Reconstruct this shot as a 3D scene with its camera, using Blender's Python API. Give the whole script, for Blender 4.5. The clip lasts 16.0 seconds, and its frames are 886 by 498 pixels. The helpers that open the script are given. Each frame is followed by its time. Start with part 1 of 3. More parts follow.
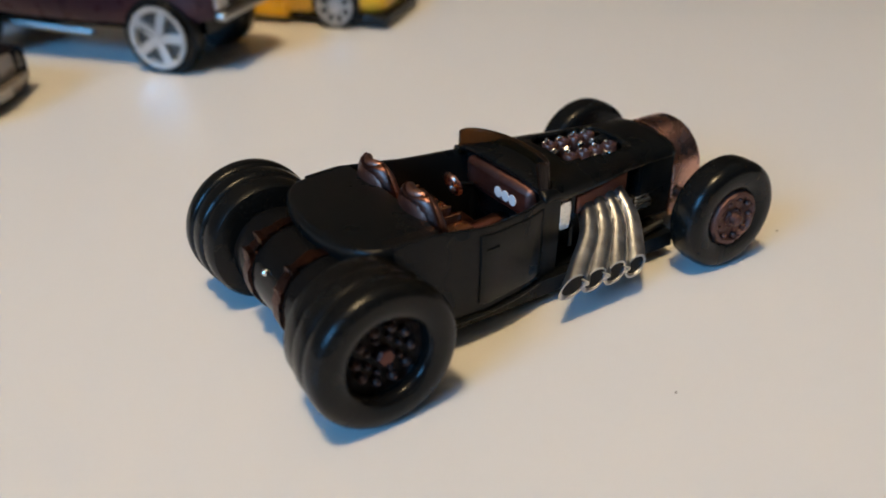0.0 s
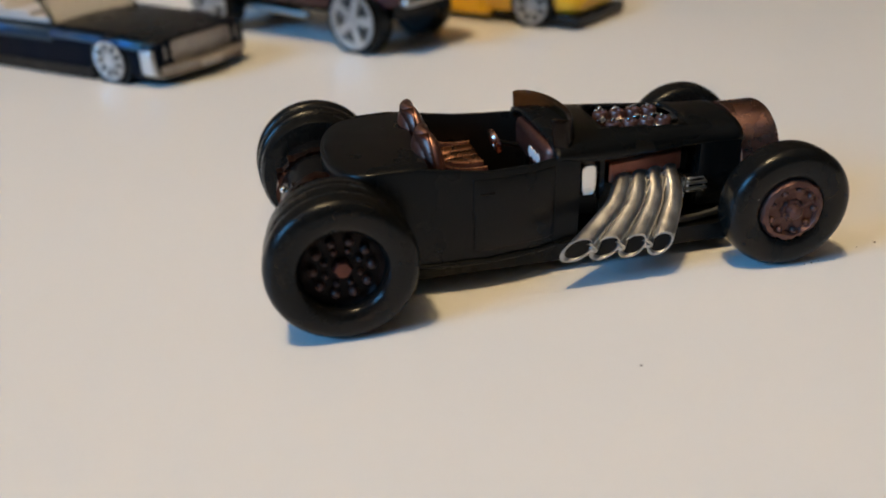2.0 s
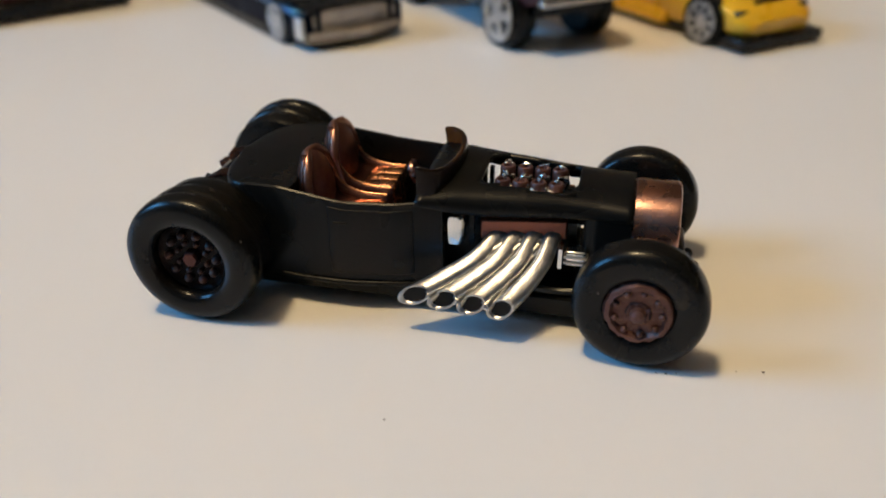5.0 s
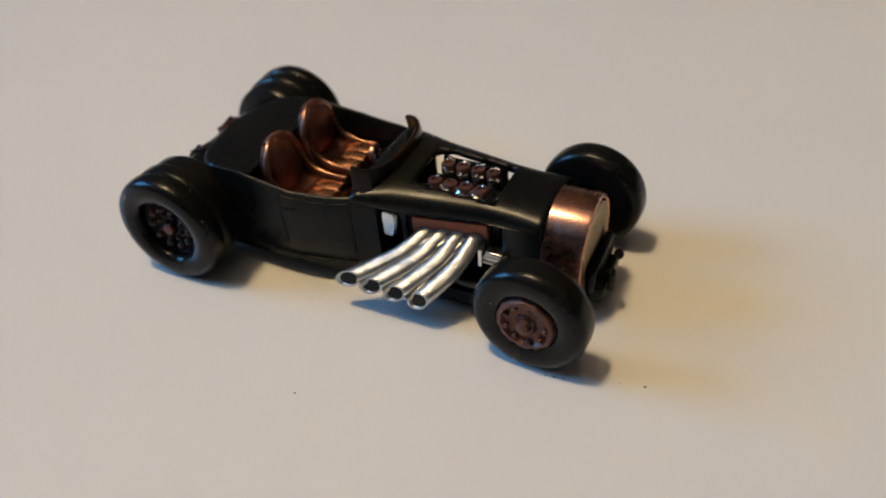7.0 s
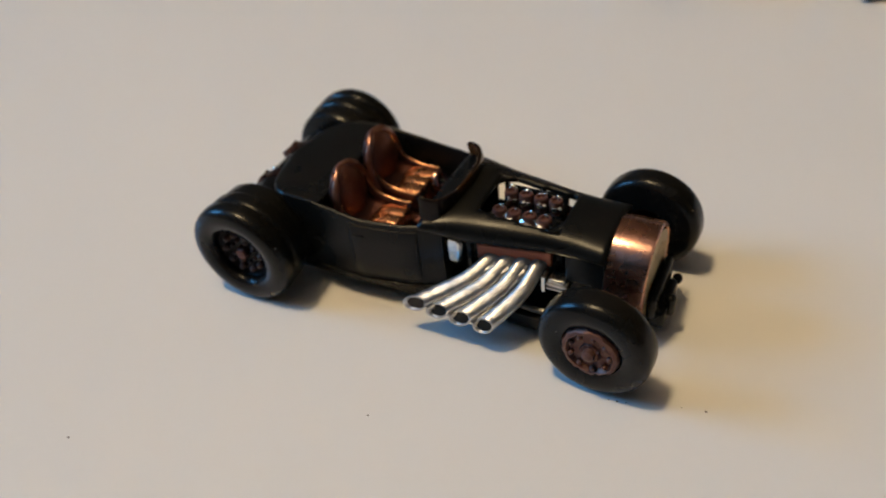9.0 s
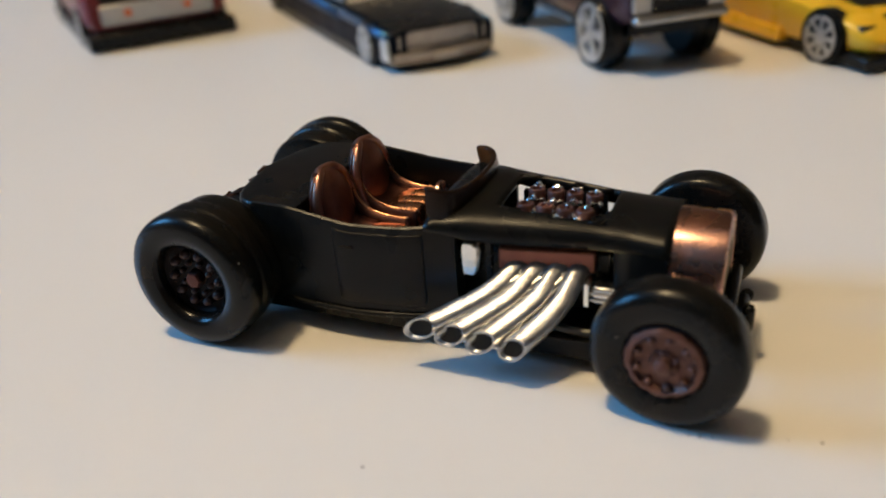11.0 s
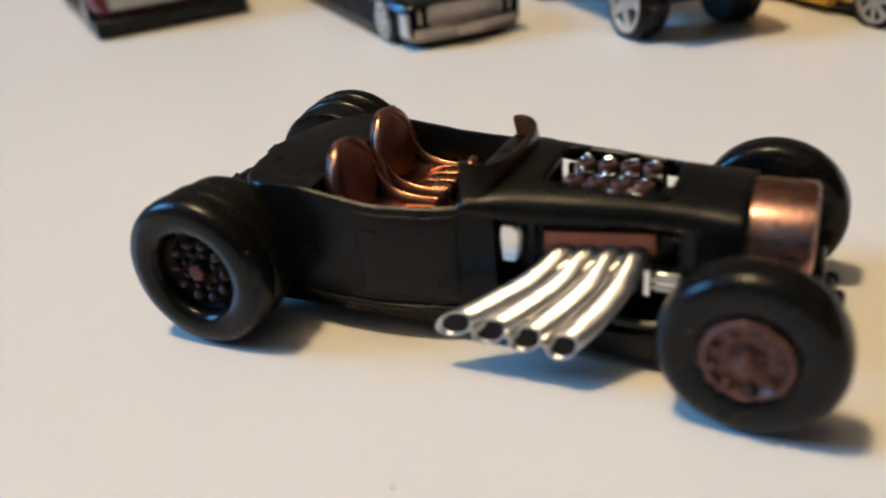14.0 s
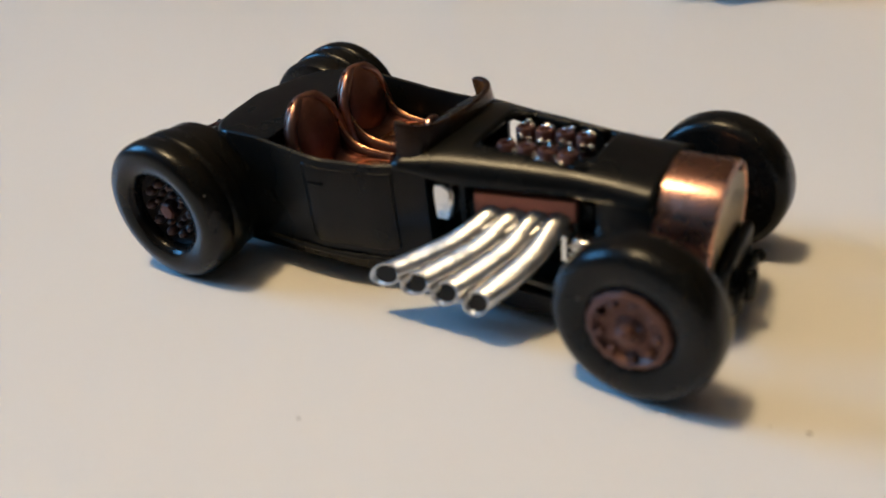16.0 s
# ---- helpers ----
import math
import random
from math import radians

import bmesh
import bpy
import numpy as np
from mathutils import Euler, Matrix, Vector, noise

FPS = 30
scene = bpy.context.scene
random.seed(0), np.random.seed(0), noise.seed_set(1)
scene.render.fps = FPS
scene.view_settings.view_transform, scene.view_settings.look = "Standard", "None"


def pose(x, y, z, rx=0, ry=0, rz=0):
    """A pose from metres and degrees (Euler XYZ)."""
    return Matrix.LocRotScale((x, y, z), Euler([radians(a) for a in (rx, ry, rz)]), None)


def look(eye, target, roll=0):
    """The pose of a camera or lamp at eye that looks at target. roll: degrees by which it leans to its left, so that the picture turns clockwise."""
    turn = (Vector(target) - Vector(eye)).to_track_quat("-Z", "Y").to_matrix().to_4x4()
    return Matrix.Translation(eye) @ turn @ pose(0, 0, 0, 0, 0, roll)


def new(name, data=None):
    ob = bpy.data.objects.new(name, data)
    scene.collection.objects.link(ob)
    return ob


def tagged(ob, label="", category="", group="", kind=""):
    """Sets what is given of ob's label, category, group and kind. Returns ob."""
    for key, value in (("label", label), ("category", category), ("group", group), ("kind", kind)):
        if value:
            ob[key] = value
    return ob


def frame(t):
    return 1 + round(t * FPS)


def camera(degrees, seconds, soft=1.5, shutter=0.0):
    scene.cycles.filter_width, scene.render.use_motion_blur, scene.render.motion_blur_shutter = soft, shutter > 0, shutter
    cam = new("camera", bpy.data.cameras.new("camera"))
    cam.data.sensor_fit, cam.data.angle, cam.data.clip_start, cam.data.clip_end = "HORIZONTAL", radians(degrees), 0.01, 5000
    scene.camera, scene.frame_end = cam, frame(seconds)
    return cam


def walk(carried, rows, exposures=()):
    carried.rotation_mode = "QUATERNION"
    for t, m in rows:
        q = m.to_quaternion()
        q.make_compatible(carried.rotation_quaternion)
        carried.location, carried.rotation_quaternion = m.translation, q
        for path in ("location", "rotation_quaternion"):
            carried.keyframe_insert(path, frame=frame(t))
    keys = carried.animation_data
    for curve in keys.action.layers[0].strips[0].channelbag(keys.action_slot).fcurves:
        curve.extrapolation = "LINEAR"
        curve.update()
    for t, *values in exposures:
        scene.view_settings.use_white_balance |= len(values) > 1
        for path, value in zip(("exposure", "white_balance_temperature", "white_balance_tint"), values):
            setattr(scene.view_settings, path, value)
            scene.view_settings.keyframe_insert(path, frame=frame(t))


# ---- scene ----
# A die-cast hot rod on a white table, other toy cars behind it. Shapes are written in millimetres.
MM = 0.001
cam = camera(56.47, 16.0, soft=1.8, shutter=0.5)
cam.data.dof.use_dof = True
cam.data.dof.focus_distance = 0.106
cam.data.dof.aperture_fstop = 18.5

# seconds, eye in millimetres, turn in degrees
PATH = [
    (0, -60.69, -77.64, 61.40, 59.69, 0.08, -33.75),
    (0.5, -58.74, -82.71, 55.75, 62.97, 0.36, -30.23),
    (1, -50.00, -86.48, 53.83, 63.20, 1.84, -24.59),
    (1.5, -40.31, -89.53, 51.45, 63.21, 2.80, -18.27),
    (2, -32.57, -98.28, 52.27, 62.54, 2.16, -12.38),
    (2.5, -17.47, -99.08, 55.90, 61.79, 3.34, -7.77),
    (3, -4.04, -97.60, 51.33, 63.83, 3.50, -3.84),
    (3.5, 3.78, -100.67, 54.23, 64.10, 3.49, -0.67),
    (4, 13.64, -101.71, 53.58, 65.55, 3.14, 4.65),
    (4.2, 14.56, -103.60, 54.39, 65.41, 2.04, 5.66),
    (6.3, 49.62, -86.18, 76.43, 50.95, 3.35, 24.27),
    (6.5, 51.87, -86.78, 78.19, 51.09, 3.54, 24.45),
    (7, 53.55, -86.04, 81.62, 50.47, 3.51, 24.90),
    (7.5, 51.01, -85.87, 81.67, 50.58, 2.52, 24.97),
    (8, 48.13, -85.78, 83.71, 50.25, 3.38, 25.32),
    (8.5, 48.56, -86.13, 84.69, 50.47, 4.51, 26.34),
    (9, 49.15, -87.14, 89.60, 49.27, 5.01, 26.31),
    (9.2, 49.10, -87.49, 89.43, 49.64, 5.30, 26.47),
    (11.3, 33.44, -83.32, 50.88, 64.02, 3.61, 22.27),
    (11.5, 31.38, -81.81, 48.76, 64.52, 3.81, 21.97),
    (12, 23.10, -78.91, 48.23, 63.45, 3.78, 19.45),
    (12.5, 16.50, -78.95, 48.42, 62.82, 2.80, 17.53),
    (13, 21.05, -73.95, 51.49, 60.22, 5.00, 20.55),
    (13.5, 20.33, -74.18, 49.38, 61.28, 4.48, 20.29),
    (14, 30.49, -76.11, 50.23, 61.83, 5.13, 23.62),
    (14.5, 40.89, -76.83, 54.04, 59.86, 5.57, 26.71),
    (15, 39.23, -73.69, 53.06, 59.35, 5.17, 27.30),
    (15.5, 39.72, -72.99, 52.79, 58.60, 4.65, 27.97),
    (16, 46.81, -71.54, 52.56, 58.32, 5.25, 31.01),
]
walk(cam, [(t, pose(x * MM, y * MM, z * MM, rx, ry, rz)) for t, x, y, z, rx, ry, rz in PATH],
     exposures=[(0.0, -0.22), (2.0, -0.2), (2.5, -0.2), (3.0, -0.14), (4.0, -0.08), (6.5, -0.4), (9.0, -0.42), (11.5, -0.1), (13.0, -0.02), (14.0, 0.02), (14.5, -0.06), (16.0, -0.16)])

# ---- light ----
ROOM = pose(0, 0, 0, 0, 0, 13)
world = bpy.data.worlds.new("sky")
scene.world = world
world.use_nodes = True
sky = world.node_tree.nodes.new("ShaderNodeTexSky")
sky.sky_type, sky.sun_disc, sky.sun_elevation, sky.sun_rotation = "NISHITA", False, radians(30), radians(90)
world.node_tree.links.new(sky.outputs[0], world.node_tree.nodes["Background"].inputs[0])
world.node_tree.nodes["Background"].inputs[1].default_value = 0.1


def area_lamp(name, m, power, colour, width, height=0.0):
    data = bpy.data.lights.new(name, "AREA")
    data.shape, data.size = ("RECTANGLE", width) if height else ("DISK", width)
    if height:
        data.size_y = height
    data.energy, data.color = power, colour
    lamp = new(name, data)
    lamp.matrix_world = m
    return lamp


area_lamp("ceiling_lamp_light", look((-0.36, -0.18, 1.5), (0, 0, 0)), 13.9, (1.0, 0.76, 0.43), 0.16)
# unseen upward lamp, added to fill the shadows by bounce off the ceiling
area_lamp("added_fill_uplight", look((-0.36, -0.18, 1.52), (-0.36, -0.181, 2.5)), 14.8, (1.0, 0.76, 0.45), 0.16)
area_lamp("window_light", ROOM @ look((-1.98, -0.05, 1.05), (0, -0.05, 0.0)), 42, (0.12, 0.47, 1.0), 0.85, 0.75)

# ---- materials ----


def material(name, colour, rough=0.5, metal=0.0, spread=0.12, scale=300.0, bump=0.0, bump_scale=2000.0, spots=0.0, coat=0.0, transmission=0.0, ior=1.5, spec=0.5):
    """Colour varied at two scales, uneven gloss, and a fine relief; scales are per metre."""
    mat = bpy.data.materials.new(name)
    mat.use_nodes = True
    nt = mat.node_tree
    out = nt.nodes["Principled BSDF"]
    link = nt.links.new
    where = nt.nodes.new("ShaderNodeTexCoord").outputs["Object"]

    def cloud(size, detail):
        n = nt.nodes.new("ShaderNodeTexNoise")
        n.inputs["Scale"].default_value, n.inputs["Detail"].default_value = size, detail
        link(where, n.inputs["Vector"])
        return n.outputs["Fac"]

    big, fine = cloud(scale, 3), cloud(bump_scale, 4)
    mix = nt.nodes.new("ShaderNodeMix")
    mix.data_type = "RGBA"
    mix.inputs["A"].default_value = (*[c * (1 - spread) for c in colour], 1)
    mix.inputs["B"].default_value = (*[min(1, c * (1 + spread)) for c in colour], 1)
    add = nt.nodes.new("ShaderNodeMath")
    add.operation = "MULTIPLY_ADD"
    link(fine, add.inputs[0])
    add.inputs[1].default_value = 0.35
    link(big, add.inputs[2])
    link(add.outputs[0], mix.inputs["Factor"])
    colour_out = mix.outputs["Result"]
    if spots:
        # sparse pale flecks of dust and scuffing
        cells = nt.nodes.new("ShaderNodeTexVoronoi")
        cells.inputs["Scale"].default_value = 650
        link(where, cells.inputs["Vector"])
        near, rare, both = (nt.nodes.new("ShaderNodeMath") for _ in range(3))
        near.operation, near.inputs[1].default_value = "LESS_THAN", 0.09
        rare.operation, rare.inputs[1].default_value = "GREATER_THAN", 1 - spots
        both.operation = "MULTIPLY"
        red = nt.nodes.new("ShaderNodeSeparateColor")
        link(cells.outputs["Color"], red.inputs[0])
        link(cells.outputs["Distance"], near.inputs[0])
        link(red.outputs[0], rare.inputs[0])
        link(near.outputs[0], both.inputs[0])
        link(rare.outputs[0], both.inputs[1])
        fleck = nt.nodes.new("ShaderNodeMix")
        fleck.data_type = "RGBA"
        fleck.inputs["B"].default_value = (0.13, 0.12, 0.11, 1)
        link(both.outputs[0], fleck.inputs["Factor"])
        link(colour_out, fleck.inputs["A"])
        colour_out = fleck.outputs["Result"]
    link(colour_out, out.inputs["Base Color"])
    gloss = nt.nodes.new("ShaderNodeMapRange")
    gloss.inputs["From Min"].default_value, gloss.inputs["From Max"].default_value = 0.3, 0.7
    gloss.inputs["To Min"].default_value, gloss.inputs["To Max"].default_value = rough * 0.85, min(1, rough * 1.15)
    link(big, gloss.inputs["Value"])
    link(gloss.outputs[0], out.inputs["Roughness"])
    out.inputs["Specular IOR Level"].default_value = spec
    out.inputs["Metallic"].default_value, out.inputs["IOR"].default_value = metal, ior
    out.inputs["Coat Weight"].default_value, out.inputs["Transmission Weight"].default_value = coat, transmission
    if bump:
        b = nt.nodes.new("ShaderNodeBump")
        b.inputs["Strength"].default_value, b.inputs["Distance"].default_value = bump, 0.0002
        link(fine, b.inputs["Height"])
        link(b.outputs[0], out.inputs["Normal"])
    return mat


TABLE = material("white_laminate", (0.76, 0.74, 0.71), 0.32, spread=0.015, scale=12, bump=0.03, bump_scale=900)
# tones of the unseen room, chosen for what they reflect and bounce
WALL = material("painted_wall", (0.40, 0.31, 0.22), 0.8, spread=0.04, scale=6, bump=0.1, bump_scale=300)
NORTH_WALL = material("brown_reflected_wall", (0.075, 0.055, 0.038), 0.8, spread=0.1, scale=8, bump=0.1, bump_scale=300)
DARK_WALL = material("dark_reflected_wall", (0.12, 0.085, 0.055), 0.7, spread=0.2, scale=5, bump=0.1, bump_scale=200)
CEIL = material("ceiling_paint", (0.82, 0.74, 0.62), 0.85, spread=0.02, scale=5)
FLOOR = material("floor_wood", (0.42, 0.27, 0.15), 0.5, spread=0.2, scale=8)
BLACK = material("satin_black_paint", (0.0056, 0.0058, 0.0054), 0.29, spread=0.10, scale=150, bump=0.010, bump_scale=3500, spec=0.19, spots=0.008)
BLACK_PLASTIC = material("black_plastic", (0.0060, 0.0058, 0.0050), 0.25, spread=0.3, scale=350, bump=0.06, bump_scale=2500, spec=0.22, spots=0.07)
GLOSS_BLACK = material("gloss_black_plastic", (0.006, 0.0055, 0.005), 0.18, spread=0.2, scale=300, spec=0.13)
COPPER = material("copper_plating", (0.66, 0.365, 0.285), 0.27, 1.0, spread=0.05, scale=500, bump=0.05, bump_scale=2600)
# the shell is brushed round its hoop, which draws highlights out lengthwise
hoop = COPPER.node_tree.nodes.new("ShaderNodeTangent")
hoop.direction_type, hoop.axis = "RADIAL", "X"
COPPER.node_tree.links.new(hoop.outputs[0], COPPER.node_tree.nodes["Principled BSDF"].inputs["Tangent"])
COPPER.node_tree.nodes["Principled BSDF"].inputs["Anisotropic"].default_value = 0.75
COPPER.node_tree.nodes["Principled BSDF"].inputs["Anisotropic Rotation"].default_value = 0.25
DULL_COPPER = material("dull_copper_plating", (0.11, 0.048, 0.04), 0.4, 1.0, spread=0.3, scale=700, bump=0.25, bump_scale=2600)
PIPE_SILVER = material("worn_pipe_chrome", (0.49, 0.49, 0.49), 0.38, 1.0, spread=0.4, scale=700, bump=0.4, bump_scale=1100)
CHROME = material("bright_chrome", (0.78, 0.77, 0.75), 0.2, 1.0, spread=0.12, scale=600, bump=0.35, bump_scale=1300)
DULL_CHROME = material("dull_silver", (0.45, 0.44, 0.42), 0.35, 1.0, spread=0.2, scale=500, bump=0.2, bump_scale=1800)
# same screen plastic, with the dark cockpit behind put into its colour
DARKENED_AMBER = material("darkened_screen_plastic", (0.028, 0.014, 0.008), 0.22, spread=0.15, scale=300, bump=0.04, transmission=0.55, ior=1.3)
BOLT_COPPER = material("chocolate_copper", (0.055, 0.027, 0.024), 0.34, 0.25, spread=0.3, scale=700, bump=0.25, bump_scale=2200)
AMBER = material("smoked_amber_plastic", (0.10, 0.042, 0.014), 0.22, spread=0.12, scale=300, bump=0.04, transmission=0.8, ior=1.25)
VALVE_COPPER = material("matt_copper", (0.24, 0.10, 0.075), 0.42, 1.0, spread=0.25, scale=600, bump=0.3, bump_scale=1600)
WHITE = material("white_print", (0.82, 0.82, 0.80), 0.5, spread=0.03)
# seat copper comes in lit and shaded tones; the scoop's darkness is painted
SEAT_RIM = material("lit_seat_copper", (0.40, 0.21, 0.16), 0.36, 1.0, spread=0.35, scale=600, bump=0.2, bump_scale=1800)
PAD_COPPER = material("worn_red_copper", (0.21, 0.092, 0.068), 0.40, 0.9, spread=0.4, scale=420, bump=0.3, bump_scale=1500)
SEAT_COPPER = material("shaded_seat_copper", (0.125, 0.056, 0.044), 0.34, 1.0, spread=0.4, scale=380, bump=0.15, bump_scale=2200)
STRAP_COPPER = material("tarnished_copper", (0.085, 0.038, 0.028), 0.3, 1.0, spread=0.3, scale=600, bump=0.4, bump_scale=1500)
CARB_COPPER = material("carburettor_copper", (0.17, 0.078, 0.062), 0.36, 0.7, spread=0.35, scale=900, bump=0.35, bump_scale=2200)
# copper of the deep rear rims, darkened in colour for their shade
RIM_COPPER = material("shaded_rim_copper", (0.011, 0.006, 0.0052), 0.42, 0.0, spread=0.3, scale=700, bump=0.25, bump_scale=2600, spec=0.1)
BRIGHT_COPPER = material("light_copper", (0.66, 0.33, 0.19), 0.27, 1.0, spread=0.15, scale=500, bump=0.12, bump_scale=2000)
DISC_COPPER = material("pitted_dull_copper", (0.12, 0.058, 0.046), 0.48, 0.7, spread=0.4, scale=900, bump=0.5, bump_scale=1500)
RIM_SILVER = material("dark_grey_metal", (0.10, 0.10, 0.095), 0.4, 1.0, spread=0.3, scale=500, bump=0.3, bump_scale=1800)
DASH_COPPER = material("dashboard_copper", (0.20, 0.095, 0.075), 0.45, 1.0, spread=0.3, scale=500, bump=0.25, bump_scale=1800)
GRILLE_METAL = material("tarnished_grille_metal", (0.42, 0.36, 0.27), 0.35, 1.0, spread=0.25, scale=500, bump=0.2, bump_scale=1800)
SPECK = material("dust_speck", (0.16, 0.13, 0.11), 0.9)

# ---- shapes ----


def part(name, bm, mat, parent=None, label="", smooth=40):
    """Links a bmesh, written in millimetres, as one mesh."""
    bmesh.ops.recalc_face_normals(bm, faces=bm.faces)
    bmesh.ops.scale(bm, vec=(MM, MM, MM), verts=bm.verts)
    me = bpy.data.meshes.new(name)
    bm.to_mesh(me)
    bm.free()
    me.materials.append(mat)
    if smooth:
        me.polygons.foreach_set("use_smooth", [True] * len(me.polygons))
        me.set_sharp_from_angle(angle=radians(smooth))
    ob = new(name, me)
    if parent:
        ob.parent = parent
    if label:
        ob["label"] = label
    return ob


def thing(name, m, label, category, group="", kind=""):
    ob = new(name)
    ob.matrix_world = m
    ob.empty_display_size = 0.01
    return tagged(ob, label, category, group, kind)


def mm(x, y, z, rz=0):
    return pose(x * MM, y * MM, z * MM, 0, 0, rz)


def bevel(ob, width, segments=2, angle=30):
    b = ob.modifiers.new("bevel", "BEVEL")
    b.width, b.segments, b.limit_method, b.angle_limit = width * MM, segments, "ANGLE", radians(angle)
    return ob


def solid(ob, thick, offset=-1):
    s = ob.modifiers.new("thickness", "SOLIDIFY")
    s.thickness, s.offset = thick * MM, offset
    return ob


def box(x0, x1, y0, y1, z0, z1, bm=None, m=None):
    bm = bm or bmesh.new()
    made = bmesh.ops.create_cube(bm, size=1)["verts"]
    bmesh.ops.scale(bm, vec=(x1 - x0, y1 - y0, z1 - z0), verts=made)
    bmesh.ops.translate(bm, vec=((x0 + x1) / 2, (y0 + y1) / 2, (z0 + z1) / 2), verts=made)
    if m:
        bmesh.ops.transform(bm, matrix=m, verts=made)
    return bm


def grid(rows, bm=None, loop=False, caps=False):
    """A skin over rows of points; loop closes each row, caps closes the ends."""
    bm = bm or bmesh.new()
    vs = [[bm.verts.new(p) for p in row] for row in rows]
    n = len(vs[0])
    for a, b in zip(vs, vs[1:]):
        for i in range(n if loop else n - 1):
            bm.faces.new((a[i], a[(i + 1) % n], b[(i + 1) % n], b[i]))
    if caps:
        bm.faces.new(vs[0])
        bm.faces.new(vs[-1][::-1])
    return bm


def lathe(profile, centre, axis="y", steps=48, bm=None, closed=False):
    """Turns (radius, along) points round an axis through centre."""
    rows = []
    for k in range(steps):
        a = 2 * math.pi * k / steps
        c, s = math.cos(a), math.sin(a)
        turn = {"x": lambda r, d: (d, r * c, r * s), "y": lambda r, d: (r * c, d, r * s), "z": lambda r, d: (r * c, r * s, d)}[axis]
        rows.append([tuple(Vector(turn(r, d)) + Vector(centre)) for r, d in profile])
    rows.append(rows[0])
    bm = grid(rows, bm, loop=closed)
    bmesh.ops.remove_doubles(bm, verts=bm.verts, dist=1e-5)
    return bm


def smooth_path(points, count):
    """count points on a Catmull-Rom curve through points."""
    pts = [Vector(p) for p in points]
    pts = [2 * pts[0] - pts[1], *pts, 2 * pts[-1] - pts[-2]]
    out = []
    for k in range(count):
        s = k / (count - 1) * (len(pts) - 3)
        i = min(int(s), len(pts) - 4)
        u = s - i
        a, b, c, d = pts[i:i + 4]
        out.append(0.5 * (2 * b + (c - a) * u + (2 * a - 5 * b + 4 * c - d) * u * u + (3 * b - a - 3 * c + d) * u ** 3))
    return out


def tube(points, radii, steps=16, count=24, bm=None, caps=True):
    """A round bar along a smooth curve; radii run from start to end."""
    path = smooth_path(points, count)
    rows = []
    up = Vector((0, 0, 1))
    for k, p in enumerate(path):
        way = (path[min(k + 1, count - 1)] - path[max(k - 1, 0)]).normalized()
        side = way.cross(up if abs(way.z) < 0.95 else Vector((1, 0, 0))).normalized()
        top = side.cross(way)
        r = float(np.interp(k / (count - 1), np.linspace(0, 1, len(radii)), radii))
        rows.append([tuple(p + r * (math.cos(a) * side + math.sin(a) * top)) for a in np.linspace(0, 2 * math.pi, steps, endpoint=False)])
    return grid(rows, bm, loop=True, caps=caps)


def ball(x, y, z, r, bm=None, squash=(1, 1, 1)):
    bm = bm or bmesh.new()
    made = bmesh.ops.create_icosphere(bm, subdivisions=2, radius=r)["verts"]
    bmesh.ops.scale(bm, vec=squash, verts=made)
    bmesh.ops.translate(bm, vec=(x, y, z), verts=made)
    return bm


def lerp_table(x, table):
    return float(np.interp(x, [a for a, _ in table], [b for _, b in table]))


# ---- the room ----
def room_box(name, x0, x1, y0, y1, z0, z1, mat, label, category):
    ob = part(name, box(x0, x1, y0, y1, z0, z1), mat, smooth=0)
    ob.matrix_world = ROOM
    return tagged(ob, label, category, kind="structure")


# floor, ceiling and walls stay out of view, added to shape bounce and reflections
room_box("floor", -2000, 2000, -2400, 540, -800, -750, FLOOR, "unseen brown floor added for bounced light", "floor")
room_box("ceiling", -2000, 2000, -2400, 540, 1750, 1800, CEIL, "unseen white ceiling added for bounced light", "ceiling")
room_box("wall_north", -2000, 2000, 460, 540, -750, 1750, NORTH_WALL, "unseen dark brown wall added to darken reflections", "wall")
room_box("wall_south", -2000, 2000, -2400, -2300, -750, 1750, DARK_WALL, "unseen dark wall added to darken reflections", "wall")
room_box("wall_east", 2000, 2100, -2400, 540, -750, 1750, DARK_WALL, "unseen dark wall added to darken reflections", "wall")
west = box(-2100, -2000, -2400, -650, -750, 1750)
box(-2100, -2000, 550, 620, -750, 1750, west)
box(-2100, -2000, -650, 550, -750, 400, west)
box(-2100, -2000, -650, 550, 1650, 1750, west)
west = part("wall_west", west, WALL, smooth=0)
west.matrix_world = ROOM
tagged(west, "unseen beige wall added around the window opening", "wall", kind="structure")

table = thing("table", ROOM, "smooth white laminate table top", "table")
bevel(part("tabletop", box(-700, 700, -520, 456, -28, 0), TABLE, table, smooth=0), 3, 3)
for x, y in ((-640, -470), (640, -470), (-640, 410), (640, 410)):
    part("leg", box(x - 25, x + 25, y - 25, y + 25, -750, -28), TABLE, table, smooth=0)

# ---- the hot rod ----
CAR = pose(0, 0, 0, 0, 0, 0)
rod = thing("toy_hot_rod", CAR, "black toy hot rod with copper trim and chrome exhausts", "toy car")

HALF = [(-24, 10.9), (-18, 11.3), (-10, 11.5), (-3, 10.5), (1, 9.3), (8, 8.1), (18, 6.5), (22, 6.3), (26, 6.5)]
BELT = [(-24, 16.8), (-18, 16.9), (-12, 16.0), (-9, 15.6), (-4, 15.5), (1, 15.7), (3, 14.8)]
TOPZ = [(-0.4, 17.1), (0, 17.2), (4, 17.6), (12, 17.3), (26, 16.4)]


def half(x):
    return lerp_table(x, HALF)


